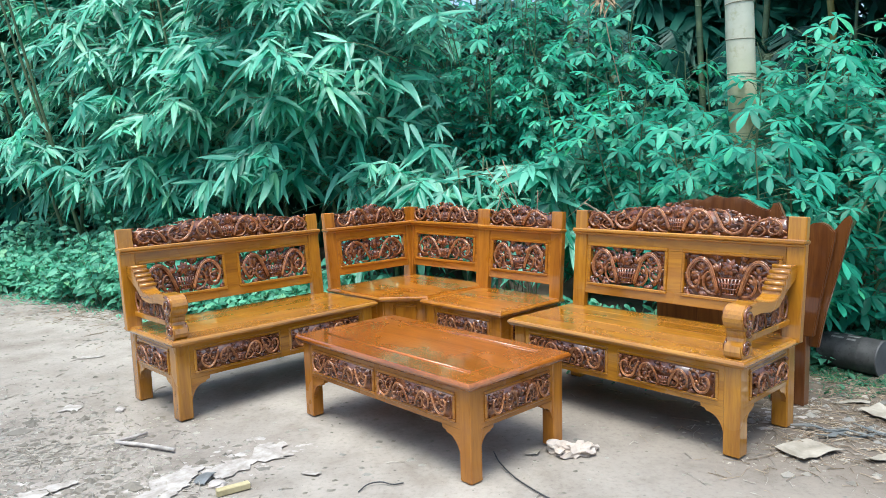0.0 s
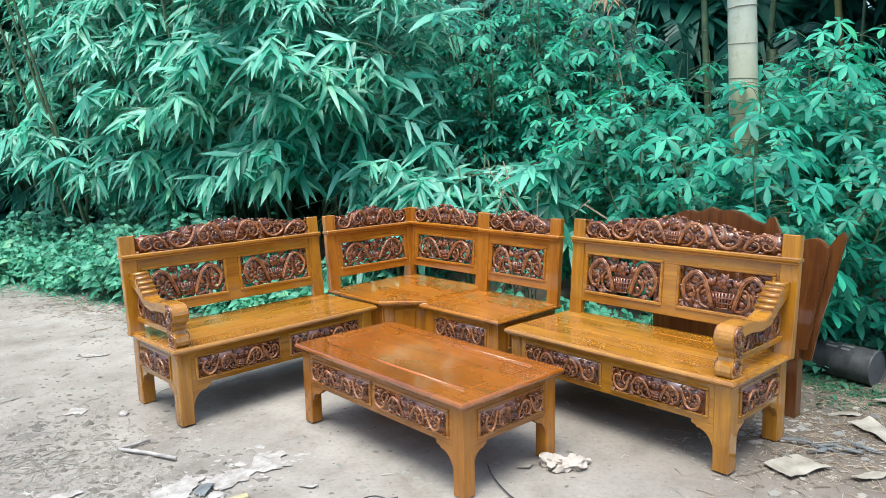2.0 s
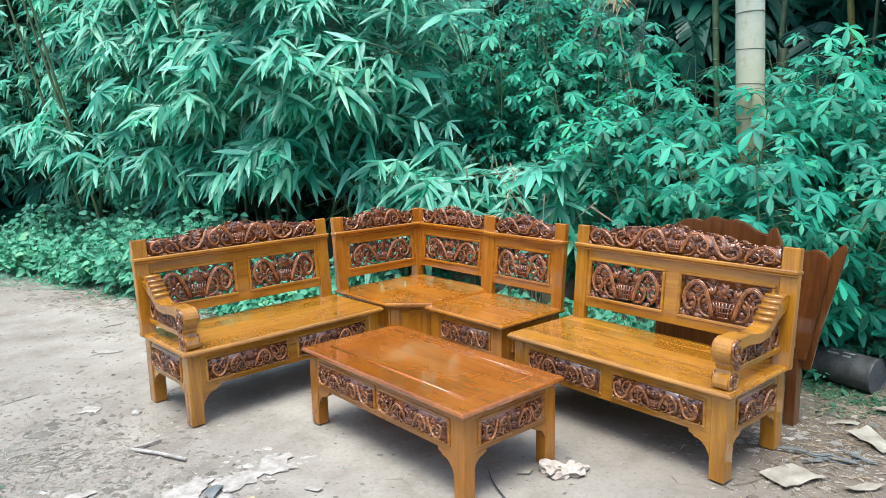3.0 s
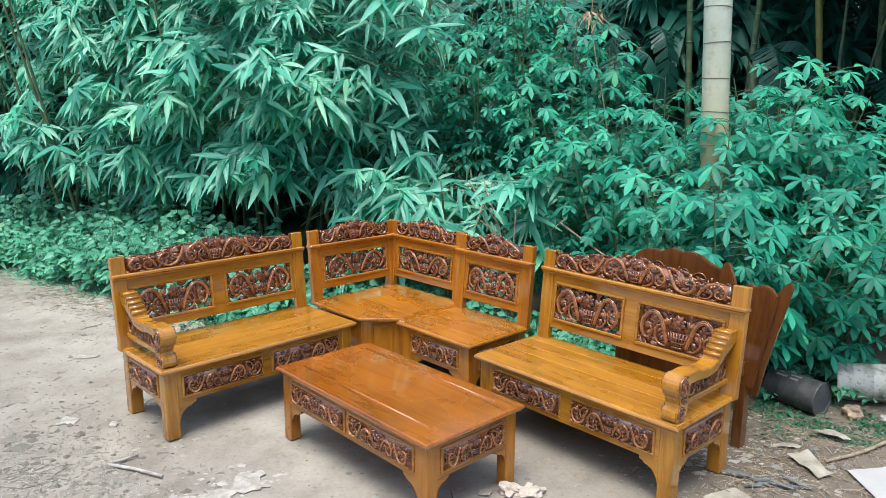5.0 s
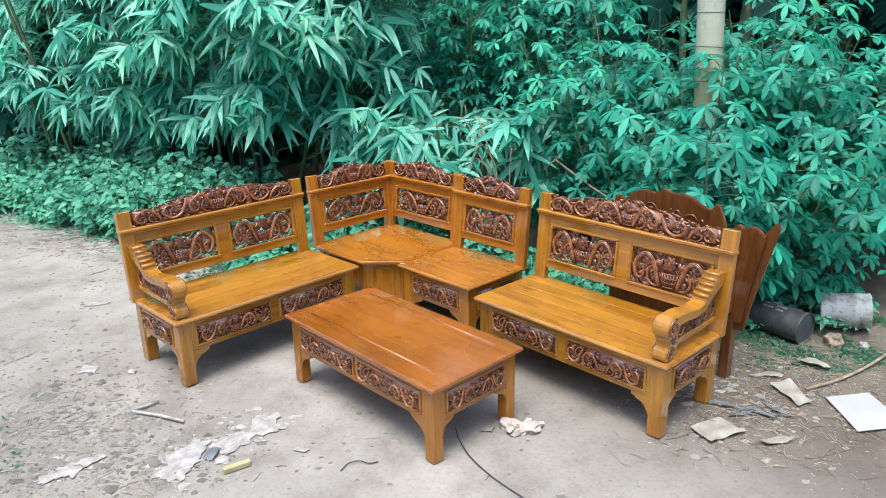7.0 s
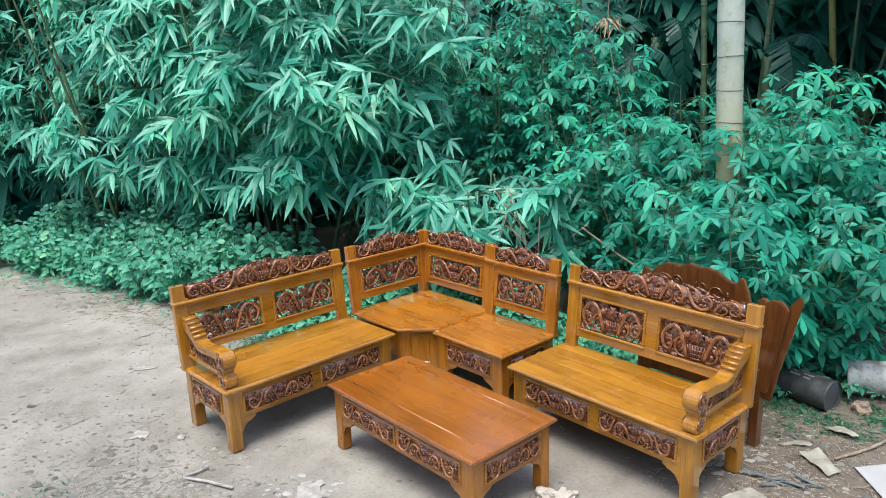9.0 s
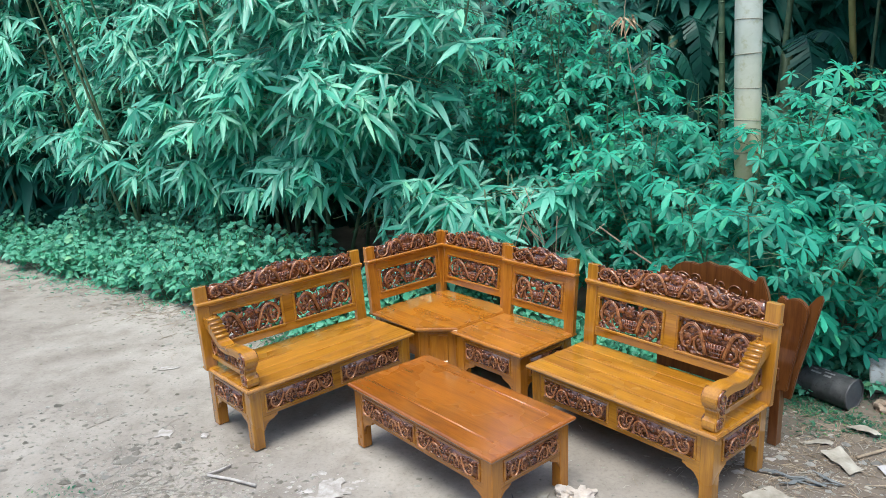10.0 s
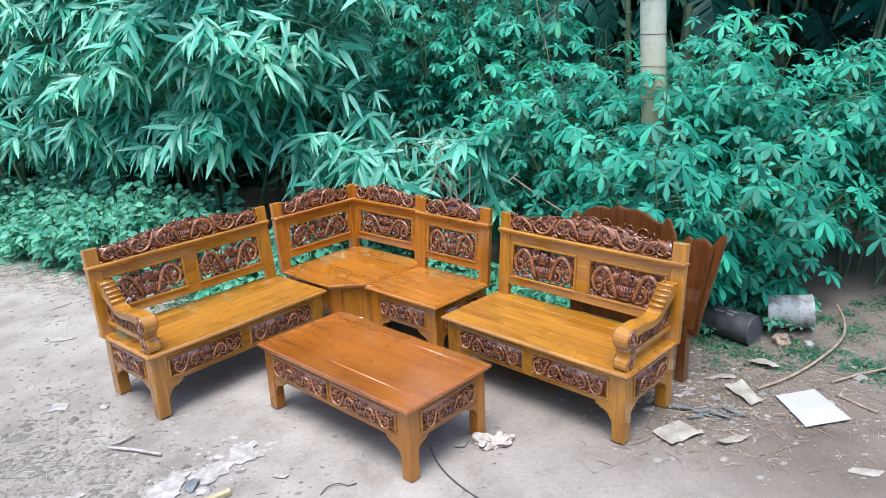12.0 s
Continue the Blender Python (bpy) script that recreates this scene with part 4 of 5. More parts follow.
bamboo(0.45, 5.95, 1.30, 61, culms=4, sprays=50, wide=0.75, low=0.30, size=0.85, deep=0.4, face=low_face)
bamboo(-0.35, 6.35, 1.2, 62, culms=4, sprays=60, wide=0.5, low=0.45, size=0.85, deep=0.4, face=lambda x, z: 5.75 + 0.2 * z)
# cassava behind the corner and on the other side: place, height, stems, leaves a stem
BACK_CASSAVA = [(-0.5, 7.1, 2.8, 7, 26), (0.25, 6.9, 2.7, 8, 28), (0.9, 6.8, 2.75, 8, 28), (1.45, 6.6, 2.3, 7, 26), (0.7, 7.6, 3.0, 7, 26), (-0.2, 7.9, 3.1, 7, 26)]
SIDE_CASSAVA = [(1.25, 5.95, 1.65, 6, 20), (1.75, 5.3, 1.75, 7, 22), (2.15, 4.75, 1.65, 8, 22), (2.65, 4.95, 1.95, 8, 24), (3.2, 4.75, 1.75, 8, 22), (3.75, 4.6, 1.7, 8, 22),
                (2.4, 5.6, 1.9, 8, 22), (3.1, 5.6, 2.0, 8, 22), (3.9, 5.4, 2.0, 8, 22), (4.6, 4.8, 1.8, 8, 20), (1.75, 5.7, 1.9, 6, 20), (2.05, 4.35, 1.35, 7, 20),
                (1.85, 4.55, 1.5, 6, 20), (2.75, 4.4, 1.2, 6, 16)]
for i, (x, y, h, st, per) in enumerate(BACK_CASSAVA + SIDE_CASSAVA):
    cassava(x, y, h, 80 + i, st + 2, per=int(per * 1.4), low=(0.5 if x > 3.0 else 0.15) if h < 2.2 else 0.5)
# weeds: place, spread, height
ROAD_WEEDS = [(-3.15, 6.72, 0.5, 0.72), (-2.6, 6.4, 0.5, 0.8), (-2.05, 6.15, 0.45, 0.78), (-3.65, 7.1, 0.5, 0.55), (-4.4, 7.75, 0.6, 0.45), (-4.15, 7.3, 0.4, 0.25),
              (-4.95, 7.95, 0.6, 0.5), (-5.8, 8.5, 0.7, 0.5), (-6.7, 9.0, 0.7, 0.6), (-4.0, 8.0, 0.5, 0.9), (-3.4, 7.55, 0.5, 0.95), (-5.0, 8.6, 0.6, 0.9),
              (-5.3, 8.4, 0.7, 0.45), (-2.95, 7.05, 0.5, 0.85), (-2.35, 6.7, 0.5, 0.92), (-1.8, 6.5, 0.4, 0.8), (-1.75, 5.85, 0.4, 0.4)]
BENCH_WEEDS = [(-1.55, 6.0, 0.4, 0.55), (-0.95, 5.95, 0.4, 0.5), (-0.2, 6.0, 0.4, 0.3), (2.7, 4.25, 0.35, 0.18), (2.35, 4.35, 0.3, 0.2), (-1.25, 5.45, 0.4, 0.3),
               (-0.7, 5.75, 0.35, 0.32), (0.35, 5.35, 0.35, 0.3), (0.85, 4.95, 0.35, 0.32), (1.3, 4.55, 0.35, 0.35), (1.75, 4.3, 0.3, 0.3)]
for i, (x, y, r, h) in enumerate(ROAD_WEEDS + BENCH_WEEDS):
    low_shrub(x, y, r, h, 120 + i, n=int(2300 * r), size=1.15 if h > 0.4 else 0.85)


def banana(x, y, h, seed, n=6):
    """Soft stem with long paddle leaves, slit along their veins and hanging."""
    rng = np.random.default_rng(seed)
    ob = thing("banana_plant", pose(x, y, 0), "banana plant with broad drooping shaded leaves", "banana plant", "banana plants")
    part("stem", Mesh().tube([(0, 0, 0), (0.03, 0, h * 0.5), (0.0, 0, h)], [0.10, 0.085, 0.06], 12), STEM, ob, smooth=True)
    for k in range(n):
        a = k * 2.4 + rng.uniform(-0.3, 0.3)
        out = np.array([math.cos(a), math.sin(a) - 0.4, 0.0])
        sd = unit(np.cross(out, (0, 0, 1.0)))
        ms = Mesh()
        L, wd = rng.uniform(1.2, 1.8), rng.uniform(0.15, 0.22)
        mid, drop = [], rng.uniform(0.9, 1.3)
        for i in range(25):
            t = i / 24
            mid.append(out * L * 0.62 * (t - 0.45 * t * t) + np.array([0, 0, h + L * (0.75 * t - drop * t * t)]))
        ms.tube(mid, [0.013 * (1 - 0.85 * i / 24) for i in range(25)], 5)
        for side in (-1, 1):
            for i in range(2, 24):
                t = i / 24
                w = wd * min(1, t * 4) * (1 - t ** 5) * rng.uniform(0.85, 1.08)
                hang = np.array([0, 0, -rng.uniform(0.35, 0.75) * w])
                p0, p1 = mid[i], mid[i + 1] if i < 24 else mid[i]
                gap = rng.choice((0.0, 0.0, 0.0, 0.12, 0.25))
                e1 = p0 + (p1 - p0) * (1 - gap)
                back = (mid[i] - mid[i - 1]) * 0.6
                ms.add([p0, e1, e1 + sd * side * w + hang + back, p0 + sd * side * w + hang + back], [(0, 1, 2, 3) if side < 0 else (3, 2, 1, 0)])
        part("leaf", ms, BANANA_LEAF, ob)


banana(1.75, 7.3, 2.2, 3)
banana(3.3, 7.3, 2.3, 4)
banana(4.4, 7.4, 2.0, 6)
banana(2.5, 8.8, 2.6, 7)

# growth behind, its shade put into the darker leaf colour
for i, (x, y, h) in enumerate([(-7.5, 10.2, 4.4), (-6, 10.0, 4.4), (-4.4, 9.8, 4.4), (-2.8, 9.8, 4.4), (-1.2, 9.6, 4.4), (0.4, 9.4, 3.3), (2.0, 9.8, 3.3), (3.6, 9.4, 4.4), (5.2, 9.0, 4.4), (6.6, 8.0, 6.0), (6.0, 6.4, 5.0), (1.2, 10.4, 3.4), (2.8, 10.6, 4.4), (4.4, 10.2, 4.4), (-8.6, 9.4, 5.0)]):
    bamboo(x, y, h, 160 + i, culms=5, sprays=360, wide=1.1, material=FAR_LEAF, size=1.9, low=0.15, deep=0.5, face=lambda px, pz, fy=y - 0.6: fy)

# unseen bamboo crowns added overhead, above the view, to shade the growth below
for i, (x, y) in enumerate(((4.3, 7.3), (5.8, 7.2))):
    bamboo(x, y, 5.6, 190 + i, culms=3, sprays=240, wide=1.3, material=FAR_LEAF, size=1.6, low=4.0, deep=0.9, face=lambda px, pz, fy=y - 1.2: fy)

# two more unseen crowns, lower and nearer, added to darken the planted side
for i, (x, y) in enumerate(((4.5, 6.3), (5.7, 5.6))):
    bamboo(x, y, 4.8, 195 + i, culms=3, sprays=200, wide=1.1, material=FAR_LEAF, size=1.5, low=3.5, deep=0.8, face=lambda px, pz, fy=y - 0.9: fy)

# pale ringed trunk
BARK = mottled("pale_bark", (0.40, 0.43, 0.33), (0.54, 0.57, 0.49), 3, 0.5, 0.15, 0.004, speck=(0.8, 0.78, 0.66))
nt = BARK.node_tree
foot = nt.nodes.new("ShaderNodeMapRange")
foot.inputs["From Min"].default_value, foot.inputs["From Max"].default_value = 1.3, 2.3
height = nt.nodes.new("ShaderNodeSeparateXYZ")
nt.links.new(nt.nodes["Texture Coordinate"].outputs["Object"], height.inputs[0])
nt.links.new(height.outputs["Z"], foot.inputs["Value"])
pale = nt.nodes["Principled BSDF"].inputs["Base Color"].links[0].from_socket
nt.links.new(mix_of(nt, mix_of(nt, pale, (1.0, 0.84, 0.55), 1.0, "MULTIPLY"), pale, foot.outputs[0]), nt.nodes["Principled BSDF"].inputs["Base Color"])
trunk = thing("palm_tree", pose(2.13, 4.80, ground_height(2.13, 4.80)), "pale smooth trunk of a palm with faint rings", "tree")
tm = Mesh()
tp, tr = [], []
for k in range(60):
    z = -0.1 + k * 0.11
    ring = 1.0 + 0.01 * math.sin(k * 1.7)
    tp.append((-0.045 * z, 0.02 * z, z))
    tr.append(0.092 * ring)
tm.tube(tp, tr, 18, up=(0, 1, 0))
part("trunk", tm, BARK, trunk, smooth=True)
SCAR = mottled("leaf_scar", (0.16, 0.15, 0.10), (0.26, 0.25, 0.18), 12, 0.8)
for k in range(3, 58, 2):
    z = tp[k][2] + 0.05 * math.sin(k * 3.3)
    r = 0.092
    hoop = [(-0.045 * z + (r + 0.0005) * math.cos(a), 0.02 * z + (r + 0.0005) * math.sin(a), z + 0.006 * math.sin(a + k)) for a in np.linspace(0, math.tau, 25)]
    part("leaf_scar", Mesh().tube(hoop, 0.0035, 5), SCAR, trunk)


# ---- spare chair behind the bench, turned away ----
spare = thing("wooden_chair", pose(1.225, 3.925, 0, 0, 0, -46.6), "dark brown wooden chair with a scalloped back, behind the bench", "chair")
crest = [(0.0, 0.30), (0.0, 0.93), (0.012, 0.975), (0.035, 0.978), (0.05, 0.955), (0.08, 0.962), (0.12, 1.005), (0.17, 1.03), (0.22, 1.036), (0.27, 1.028), (0.30, 1.045), (0.335, 1.058), (0.37, 1.048), (0.40, 1.042), (0.45, 1.05), (0.51, 1.035),
         (0.56, 1.005), (0.60, 0.99), (0.63, 0.985), (0.645, 1.02), (0.67, 1.024), (0.685, 0.985), (0.70, 0.955), (0.71, 0.92), (0.72, 0.88), (0.72, 0.30)]
back = part("backrest", Mesh().prism(crest[::-1], 0.0, 0.035, "y").rounded(0.005, 60), DARK["z"], spare)
for cx, s in ((0.16, 1), (0.52, -1)):
    scrolls = Mesh()
    scrolls.tube([(p[0], -0.001, p[1]) for p in spiral(cx, 0.90, 0.07, 0.015, 0.4, s * 1.5, 24)], 0.006, 6)
    scrolls.tube([(p[0], -0.001, p[1]) for p in spiral(cx + s * 0.10, 0.93, 0.04, 0.01, 2.4, -s * 1.3, 20)], 0.005, 6)
    part("carving", scrolls, DARK["x"], back, smooth=True)

for lx in (0.0, 0.655):
    part("leg", Mesh().box(lx, lx + 0.065, 0.0, 0.05, 0.0, 0.31), DARK["z"], spare)
wing = [(0.76, 0.36), (0.755, 0.90), (0.77, 0.925), (0.79, 0.93), (0.805, 0.91), (0.83, 0.925), (0.87, 0.93), (0.90, 0.915), (0.925, 0.885), (0.925, 0.85), (0.90, 0.70), (0.865, 0.50), (0.845, 0.36)]
part("side_panel", Mesh().prism(wing[::-1], 0.02, 0.055, "y").rounded(0.005, 60), DARK["z"], spare)
lean = [(0.78, 0.30), (0.80, 0.78), (0.90, 0.875), (0.950, 0.948), (0.975, 0.965), (0.985, 0.935), (0.950, 0.76), (0.885, 0.48), (0.855, 0.30)]
part("leaning_panel", Mesh().prism(lean[::-1], 0.065, 0.09, "y").rounded(0.005, 60), DARK["z"], spare, "dark reddish panel leaning outward")
part("rail", Mesh().box(0.70, 0.80, 0.005, 0.04, 0.42, 0.50), DARK["x"], spare)
part("leg", Mesh().box(0.757, 0.812, 0.02, 0.085, 0.0, 0.365), DARK["z"], spare)

# ---- tins in the weeds ----
DRUM = mottled("blackened_tin", (0.035, 0.035, 0.036), (0.10, 0.10, 0.10), 9, 0.55, 0.3, 0.004, speck=(0.6, 0.6, 0.6))
DRUM_IN = mottled("grey_tin_end", (0.06, 0.065, 0.07), (0.11, 0.115, 0.12), 7, 0.45)
PAINT_TIN = mottled("paint_splashed_tin", (0.20, 0.17, 0.13), (0.56, 0.56, 0.52), 7, 0.55, 0.4, 0.006, (0.38, 0.56), speck=(0.6, 0.52, 0.42))
PALE_MARK = mottled("worn_pale_print", (0.22, 0.22, 0.21), (0.38, 0.38, 0.36), 30, 0.7)


def tin(m, r, length, shell, inner, label):
    """A lying tin with rolled rims, a recessed end and a bottom."""
    ob = thing("paint_tin", m, label, "tin")
    prof = [(0.0, r * 0.97), (0.006, r * 1.03), (0.014, r), (length * 0.30, r), (length * 0.31, r * 1.012), (length * 0.33, r), (length * 0.66, r), (length * 0.67, r * 1.012), (length * 0.69, r), (length - 0.014, r), (length - 0.006, r * 1.04), (length, r * 1.0)]
    n = 28
    ms = Mesh()
    vs = [(x, q * math.cos(k * math.tau / n), q * math.sin(k * math.tau / n)) for x, q in prof for k in range(n)]
    ms.add(vs, [(i * n + k, (i + 1) * n + k, (i + 1) * n + (k + 1) % n, i * n + (k + 1) % n) for i in range(len(prof) - 1) for k in range(n)])
    body = part("shell", ms, shell, ob, smooth=True)
    for x, s in ((0.010, -1), (length - 0.012, 1)):
        disc = [(x, r * 0.995 * math.cos(k * math.tau / n), r * 0.995 * math.sin(k * math.tau / n)) for k in range(n)]
        rim = [(x + s * 0.002, r * 0.8 * math.cos(k * math.tau / n), r * 0.8 * math.sin(k * math.tau / n)) for k in range(n)]
        part("lid", Mesh().add(disc + rim, [(k, (k + 1) % n, n + (k + 1) % n, n + k) for k in range(n)] + [tuple(range(n, 2 * n))]), inner, ob)
    return ob


drum = tin(pose(2.285, 4.085, 0.098, 0, 0, math.degrees(math.atan2(-0.28, 0.19))), 0.105, 0.335, DRUM, DRUM_IN, "blackened paint tin lying on its side in the weeds")
bars = Mesh()
for k, (xa, xb, a) in enumerate([(0.06, 0.13, 2.05), (0.06, 0.09, 1.75), (0.15, 0.20, 2.1), (0.14, 0.21, 1.8), (0.10, 0.16, 1.5)]):
    pts = [(x, 0.1066 * math.cos(a + da), 0.1066 * math.sin(a + da)) for x in (xa, xb) for da in (-0.07, 0.07)]
    bars.add(pts, [(0, 1, 3, 2)])
part("print", bars, PALE_MARK, drum, "worn pale print")
tin(pose(2.69, 4.07, 0.122, 4, -6, -24), 0.117, 0.295, PAINT_TIN, PAINT_TIN, "white paint-splashed tin lying on its side")

# ---- litter ----
PAPER = mottled("white_card", (0.37, 0.355, 0.345), (0.45, 0.435, 0.425), 3, 0.7, 0.1)
OLDCARD = mottled("weathered_card", (0.22, 0.195, 0.15), (0.40, 0.365, 0.30), 9, 0.85, 0.5, 0.008)
PALECARD = mottled("pale_torn_card", (0.27, 0.24, 0.205), (0.42, 0.385, 0.345), 16, 0.9, 0.5, 0.006, (0.38, 0.6))
CLOTH = mottled("dusty_cloth", (0.40, 0.34, 0.28), (0.58, 0.51, 0.44), 12, 0.9, 0.4, 0.01)
PLASTIC = mottled("grey_plastic", (0.10, 0.11, 0.11), (0.20, 0.21, 0.205), 15, 0.4, 0.4)
YELLOW = mottled("yellow_wood_offcut", (0.34, 0.29, 0.15), (0.46, 0.40, 0.23), 20, 0.7)
STONE = mottled("grey_stone", (0.30, 0.27, 0.24), (0.48, 0.44, 0.40), 14, 0.9, 0.6, 0.01)
CLOD = mottled("earth_clod", (0.26, 0.19, 0.13), (0.42, 0.32, 0.23), 18, 0.95, 0.8, 0.02)
CABLE = mottled("black_cable", (0.03, 0.03, 0.03), (0.06, 0.06, 0.06), 20, 0.5)


def scrap(name, outline, material, label, category="litter", seed=0, curl=0.012, jag=0.0, thick=0.0025, lift=0.006):
    """A thin sheet lying on the ground, its edge torn by jag and its surface buckled by curl."""
    rnd = random.Random(seed)
    pts = []
    n = len(outline)
    for i in range(n):
        a, b = Vector((*outline[i], 0)), Vector((*outline[(i + 1) % n], 0))
        for k in range(10):
            p = a.lerp(b, k / 10)
            p += Vector((noise.noise((p.x * 14, p.y * 14, seed)), noise.noise((p.y * 14, p.x * 14, seed + 5)), 0)) * jag * 1.6
            pts.append(p + Vector((rnd.uniform(-jag, jag), rnd.uniform(-jag, jag), 0)) * 0.4)
    c = sum(pts, Vector()) / len(pts)
    rings = [1.0, 0.72, 0.4]
    vs = []
    def z_of(p):
        return max(ground_height(p.x, p.y), -0.005) + lift + curl * (0.5 + noise.noise((p.x * 9, p.y * 9, seed * 3.1)))
    for r in rings:
        for p in pts:
            q = c + (p - c) * r
            vs.append(Vector((q.x, q.y, z_of(q))))
    vs.append(Vector((c.x, c.y, z_of(c))))
    m = len(pts)
    fs = [(i * m + k, i * m + (k + 1) % m, (i + 1) * m + (k + 1) % m, (i + 1) * m + k) for i in range(2) for k in range(m)] + [(2 * m + k, 2 * m + (k + 1) % m, 3 * m) for k in range(m)]
    low = [v - Vector((0, 0, thick)) for v in vs]
    ms = Mesh().add(vs, fs)
    ms.add(low, [f[::-1] for f in fs])
    ms.f += [(k, k + len(vs), (k + 1) % m + len(vs), (k + 1) % m) for k in range(m)]
    o = Vector((c.x, c.y, 0))
    ms.v = [(p[0] - o.x, p[1] - o.y, p[2]) for p in ms.v]
    return solid(name, ms, material, label, category, m=pose(o.x, o.y, 0))


scrap("white_board", [(2.25, 3.103), (2.509, 3.145), (2.519, 2.806), (2.239, 2.765)], PAPER, "clean white sheet of card lying on the earth", "card", 1, 0.0, lift=0.017)
scrap("envelope", [(2.012, 3.246), (2.137, 3.291), (2.159, 3.063), (2.064, 3.018)], OLDCARD, "crumpled grey paper wrapper on the ground", "paper", 2, 0.03, 0.004)
scrap("cardboard_sheet", [(1.419, 2.832), (1.604, 2.93), (1.689, 2.782), (1.479, 2.70)], OLDCARD, "weathered beige sheet of torn cardboard", "cardboard", 3, 0.015, 0.006)
scrap("torn_card", [(1.714, 2.70), (1.80, 2.73), (1.86, 2.735), (1.895, 2.71), (1.85, 2.685), (1.74, 2.665)], OLDCARD, "small curled piece of pale card", "card", 4, 0.03, 0.005)
scrap("torn_card", [(-1.204, 2.475), (-1.076, 2.438), (-1.03, 2.60), (-1.041, 2.742), (-1.12, 2.778), (-1.17, 2.66)], PALECARD, "torn pale piece of card trodden into the earth", "card", 5, 0.003, 0.030)
scrap("torn_card", [(-1.005, 2.70), (-0.91, 2.85), (-0.80, 2.99), (-0.72, 2.99), (-0.715, 2.88), (-0.83, 2.77), (-0.95, 2.65)], PALECARD, "ragged pale patch of trodden paper", "card", 6, 0.003, 0.055)
scrap("torn_card", [(-1.70, 2.43), (-1.62, 2.48), (-1.52, 2.64), (-1.56, 2.66), (-1.66, 2.58), (-1.75, 2.47)], PALECARD, "long torn strip of pale card", "card", 7, 0.003, 0.028)
scrap("torn_card", [(-2.10, 3.50), (-1.98, 3.52), (-2.0, 3.60), (-2.09, 3.61)], PALECARD, "small torn scrap of white paper", "card", 8, 0.003, 0.015)
scrap("torn_card", [(-2.58, 4.59), (-2.42, 4.62), (-2.40, 4.68), (-2.56, 4.67)], PALECARD, "flat scrap of pale paper", "card", 9, 0.003, 0.015)
scrap("torn_card", [(0.66, 2.28), (0.76, 2.27), (0.90, 2.18), (0.86, 2.14), (0.72, 2.22)], PALECARD, "ragged patch of trodden pale paper", "card", 10, 0.003, 0.02)
scrap("torn_card", [(0.345, 2.83), (0.40, 2.82), (0.42, 2.87), (0.37, 2.89)], OLDCARD, "small grey chip of card", "card", 11, 0.01, 0.004)
scrap("torn_card", [(-0.59, 2.67), (-0.53, 2.655), (-0.51, 2.68), (-0.57, 2.695)], PALECARD, "small pale curled chip", "card", 12, 0.01, 0.004)
scrap("torn_card", [(2.22, 2.37), (2.34, 2.33), (2.40, 2.36), (2.28, 2.41)], OLDCARD, "small torn scrap of card", "card", 13, 0.01, 0.01)
for k, (x, y, a, l) in enumerate(((1.70, 3.03, -22, 0.22), (1.78, 2.98, -35, 0.26), (1.86, 2.94, -12, 0.20), (1.74, 2.96, 12, 0.16), (1.93, 2.98, -48, 0.18))):
    c, q = math.cos(radians(a)), math.sin(radians(a))
    scrap("plastic_scrap", [(x + u * l * c - v * q, y + u * l * q + v * c) for u, v in ((-0.5, -0.005), (0.0, -0.011), (0.5, -0.004), (0.5, 0.005), (0.1, 0.010), (-0.5, 0.006))], PLASTIC, "dark crumpled strip of plastic wrapping", "plastic", 30 + k, 0.03, 0.010)
scrap("plastic_scrap", [(-1.03, 2.62), (-0.97, 2.60), (-0.95, 2.68), (-1.0, 2.72)], PLASTIC, "dark torn plastic beside the card", "plastic", 15, 0.02, 0.01)
scrap("bark_strip", [(1.95, 3.38), (2.08, 3.43), (2.15, 3.38), (2.12, 3.34), (2.0, 3.37)], OLDCARD, "dry pale strip of bark", "bark", 16, 0.02, 0.012)
scrap("palm_sheath", [(2.30, 3.56), (2.41, 3.53), (2.45, 3.43), (2.40, 3.42), (2.33, 3.49)], OLDCARD, "dry beige palm sheath on the ground", "bark", 18, 0.03, 0.01)


def blob(name, x, y, r, material, label, category, seed, squash=0.7, rough=0.35):
    """A rough lump: stone, clod or heap."""
    bm = bmesh.new()
    bmesh.ops.create_icosphere(bm, subdivisions=3, radius=1)
    for v in bm.verts:
        k = 1 + rough * noise.noise(v.co * 1.7 + Vector((seed, 0, 0))) + 0.12 * noise.noise(v.co * 5 + Vector((0, seed, 0)))
        v.co = Vector((v.co.x * r[0], v.co.y * r[1], v.co.z * r[0] * squash)) * k
    me = bpy.data.meshes.new(name)
    bm.to_mesh(me)
    bm.free()
    me.materials.append(material)
    return solid(name, me, material, label, category, m=pose(x, y, ground_height(x, y) + r[0] * squash * 0.55, 0, 0, seed * 40))


blob("cloth_rag", 0.50, 2.86, (0.062, 0.045), CLOTH, "crumpled dusty beige rag on the earth", "rag", 3, 0.5, 0.9)
blob("cloth_rag", 0.585, 2.84, (0.075, 0.055), CLOTH, "crumpled pale rag beside the table leg", "rag", 5, 0.42, 0.9)
blob("earth_clod", 2.65, 3.79, (0.062, 0.055), CLOD, "brown clod of earth before the tin", "clod", 2, 0.75)
blob("stone", 2.82, 3.74, (0.035, 0.028), STONE, "small grey stone in the weeds", "stone", 7, 0.6)
blob("stone", -1.76, 3.53, (0.032, 0.024), STONE, "small flat pale stone", "stone", 8, 0.4)
blob("stone", -0.918, 2.605, (0.036, 0.03), STONE, "flat round pale stone", "stone", 9, 0.35)
solid("wood_offcut", Mesh().box(-0.065, 0.065, -0.016, 0.016, 0.0, 0.026, 0.003), YELLOW, "yellowish wooden offcut on the ground", "offcut", m=pose(-0.83, 2.535, 0.0, 0, 0, 33))


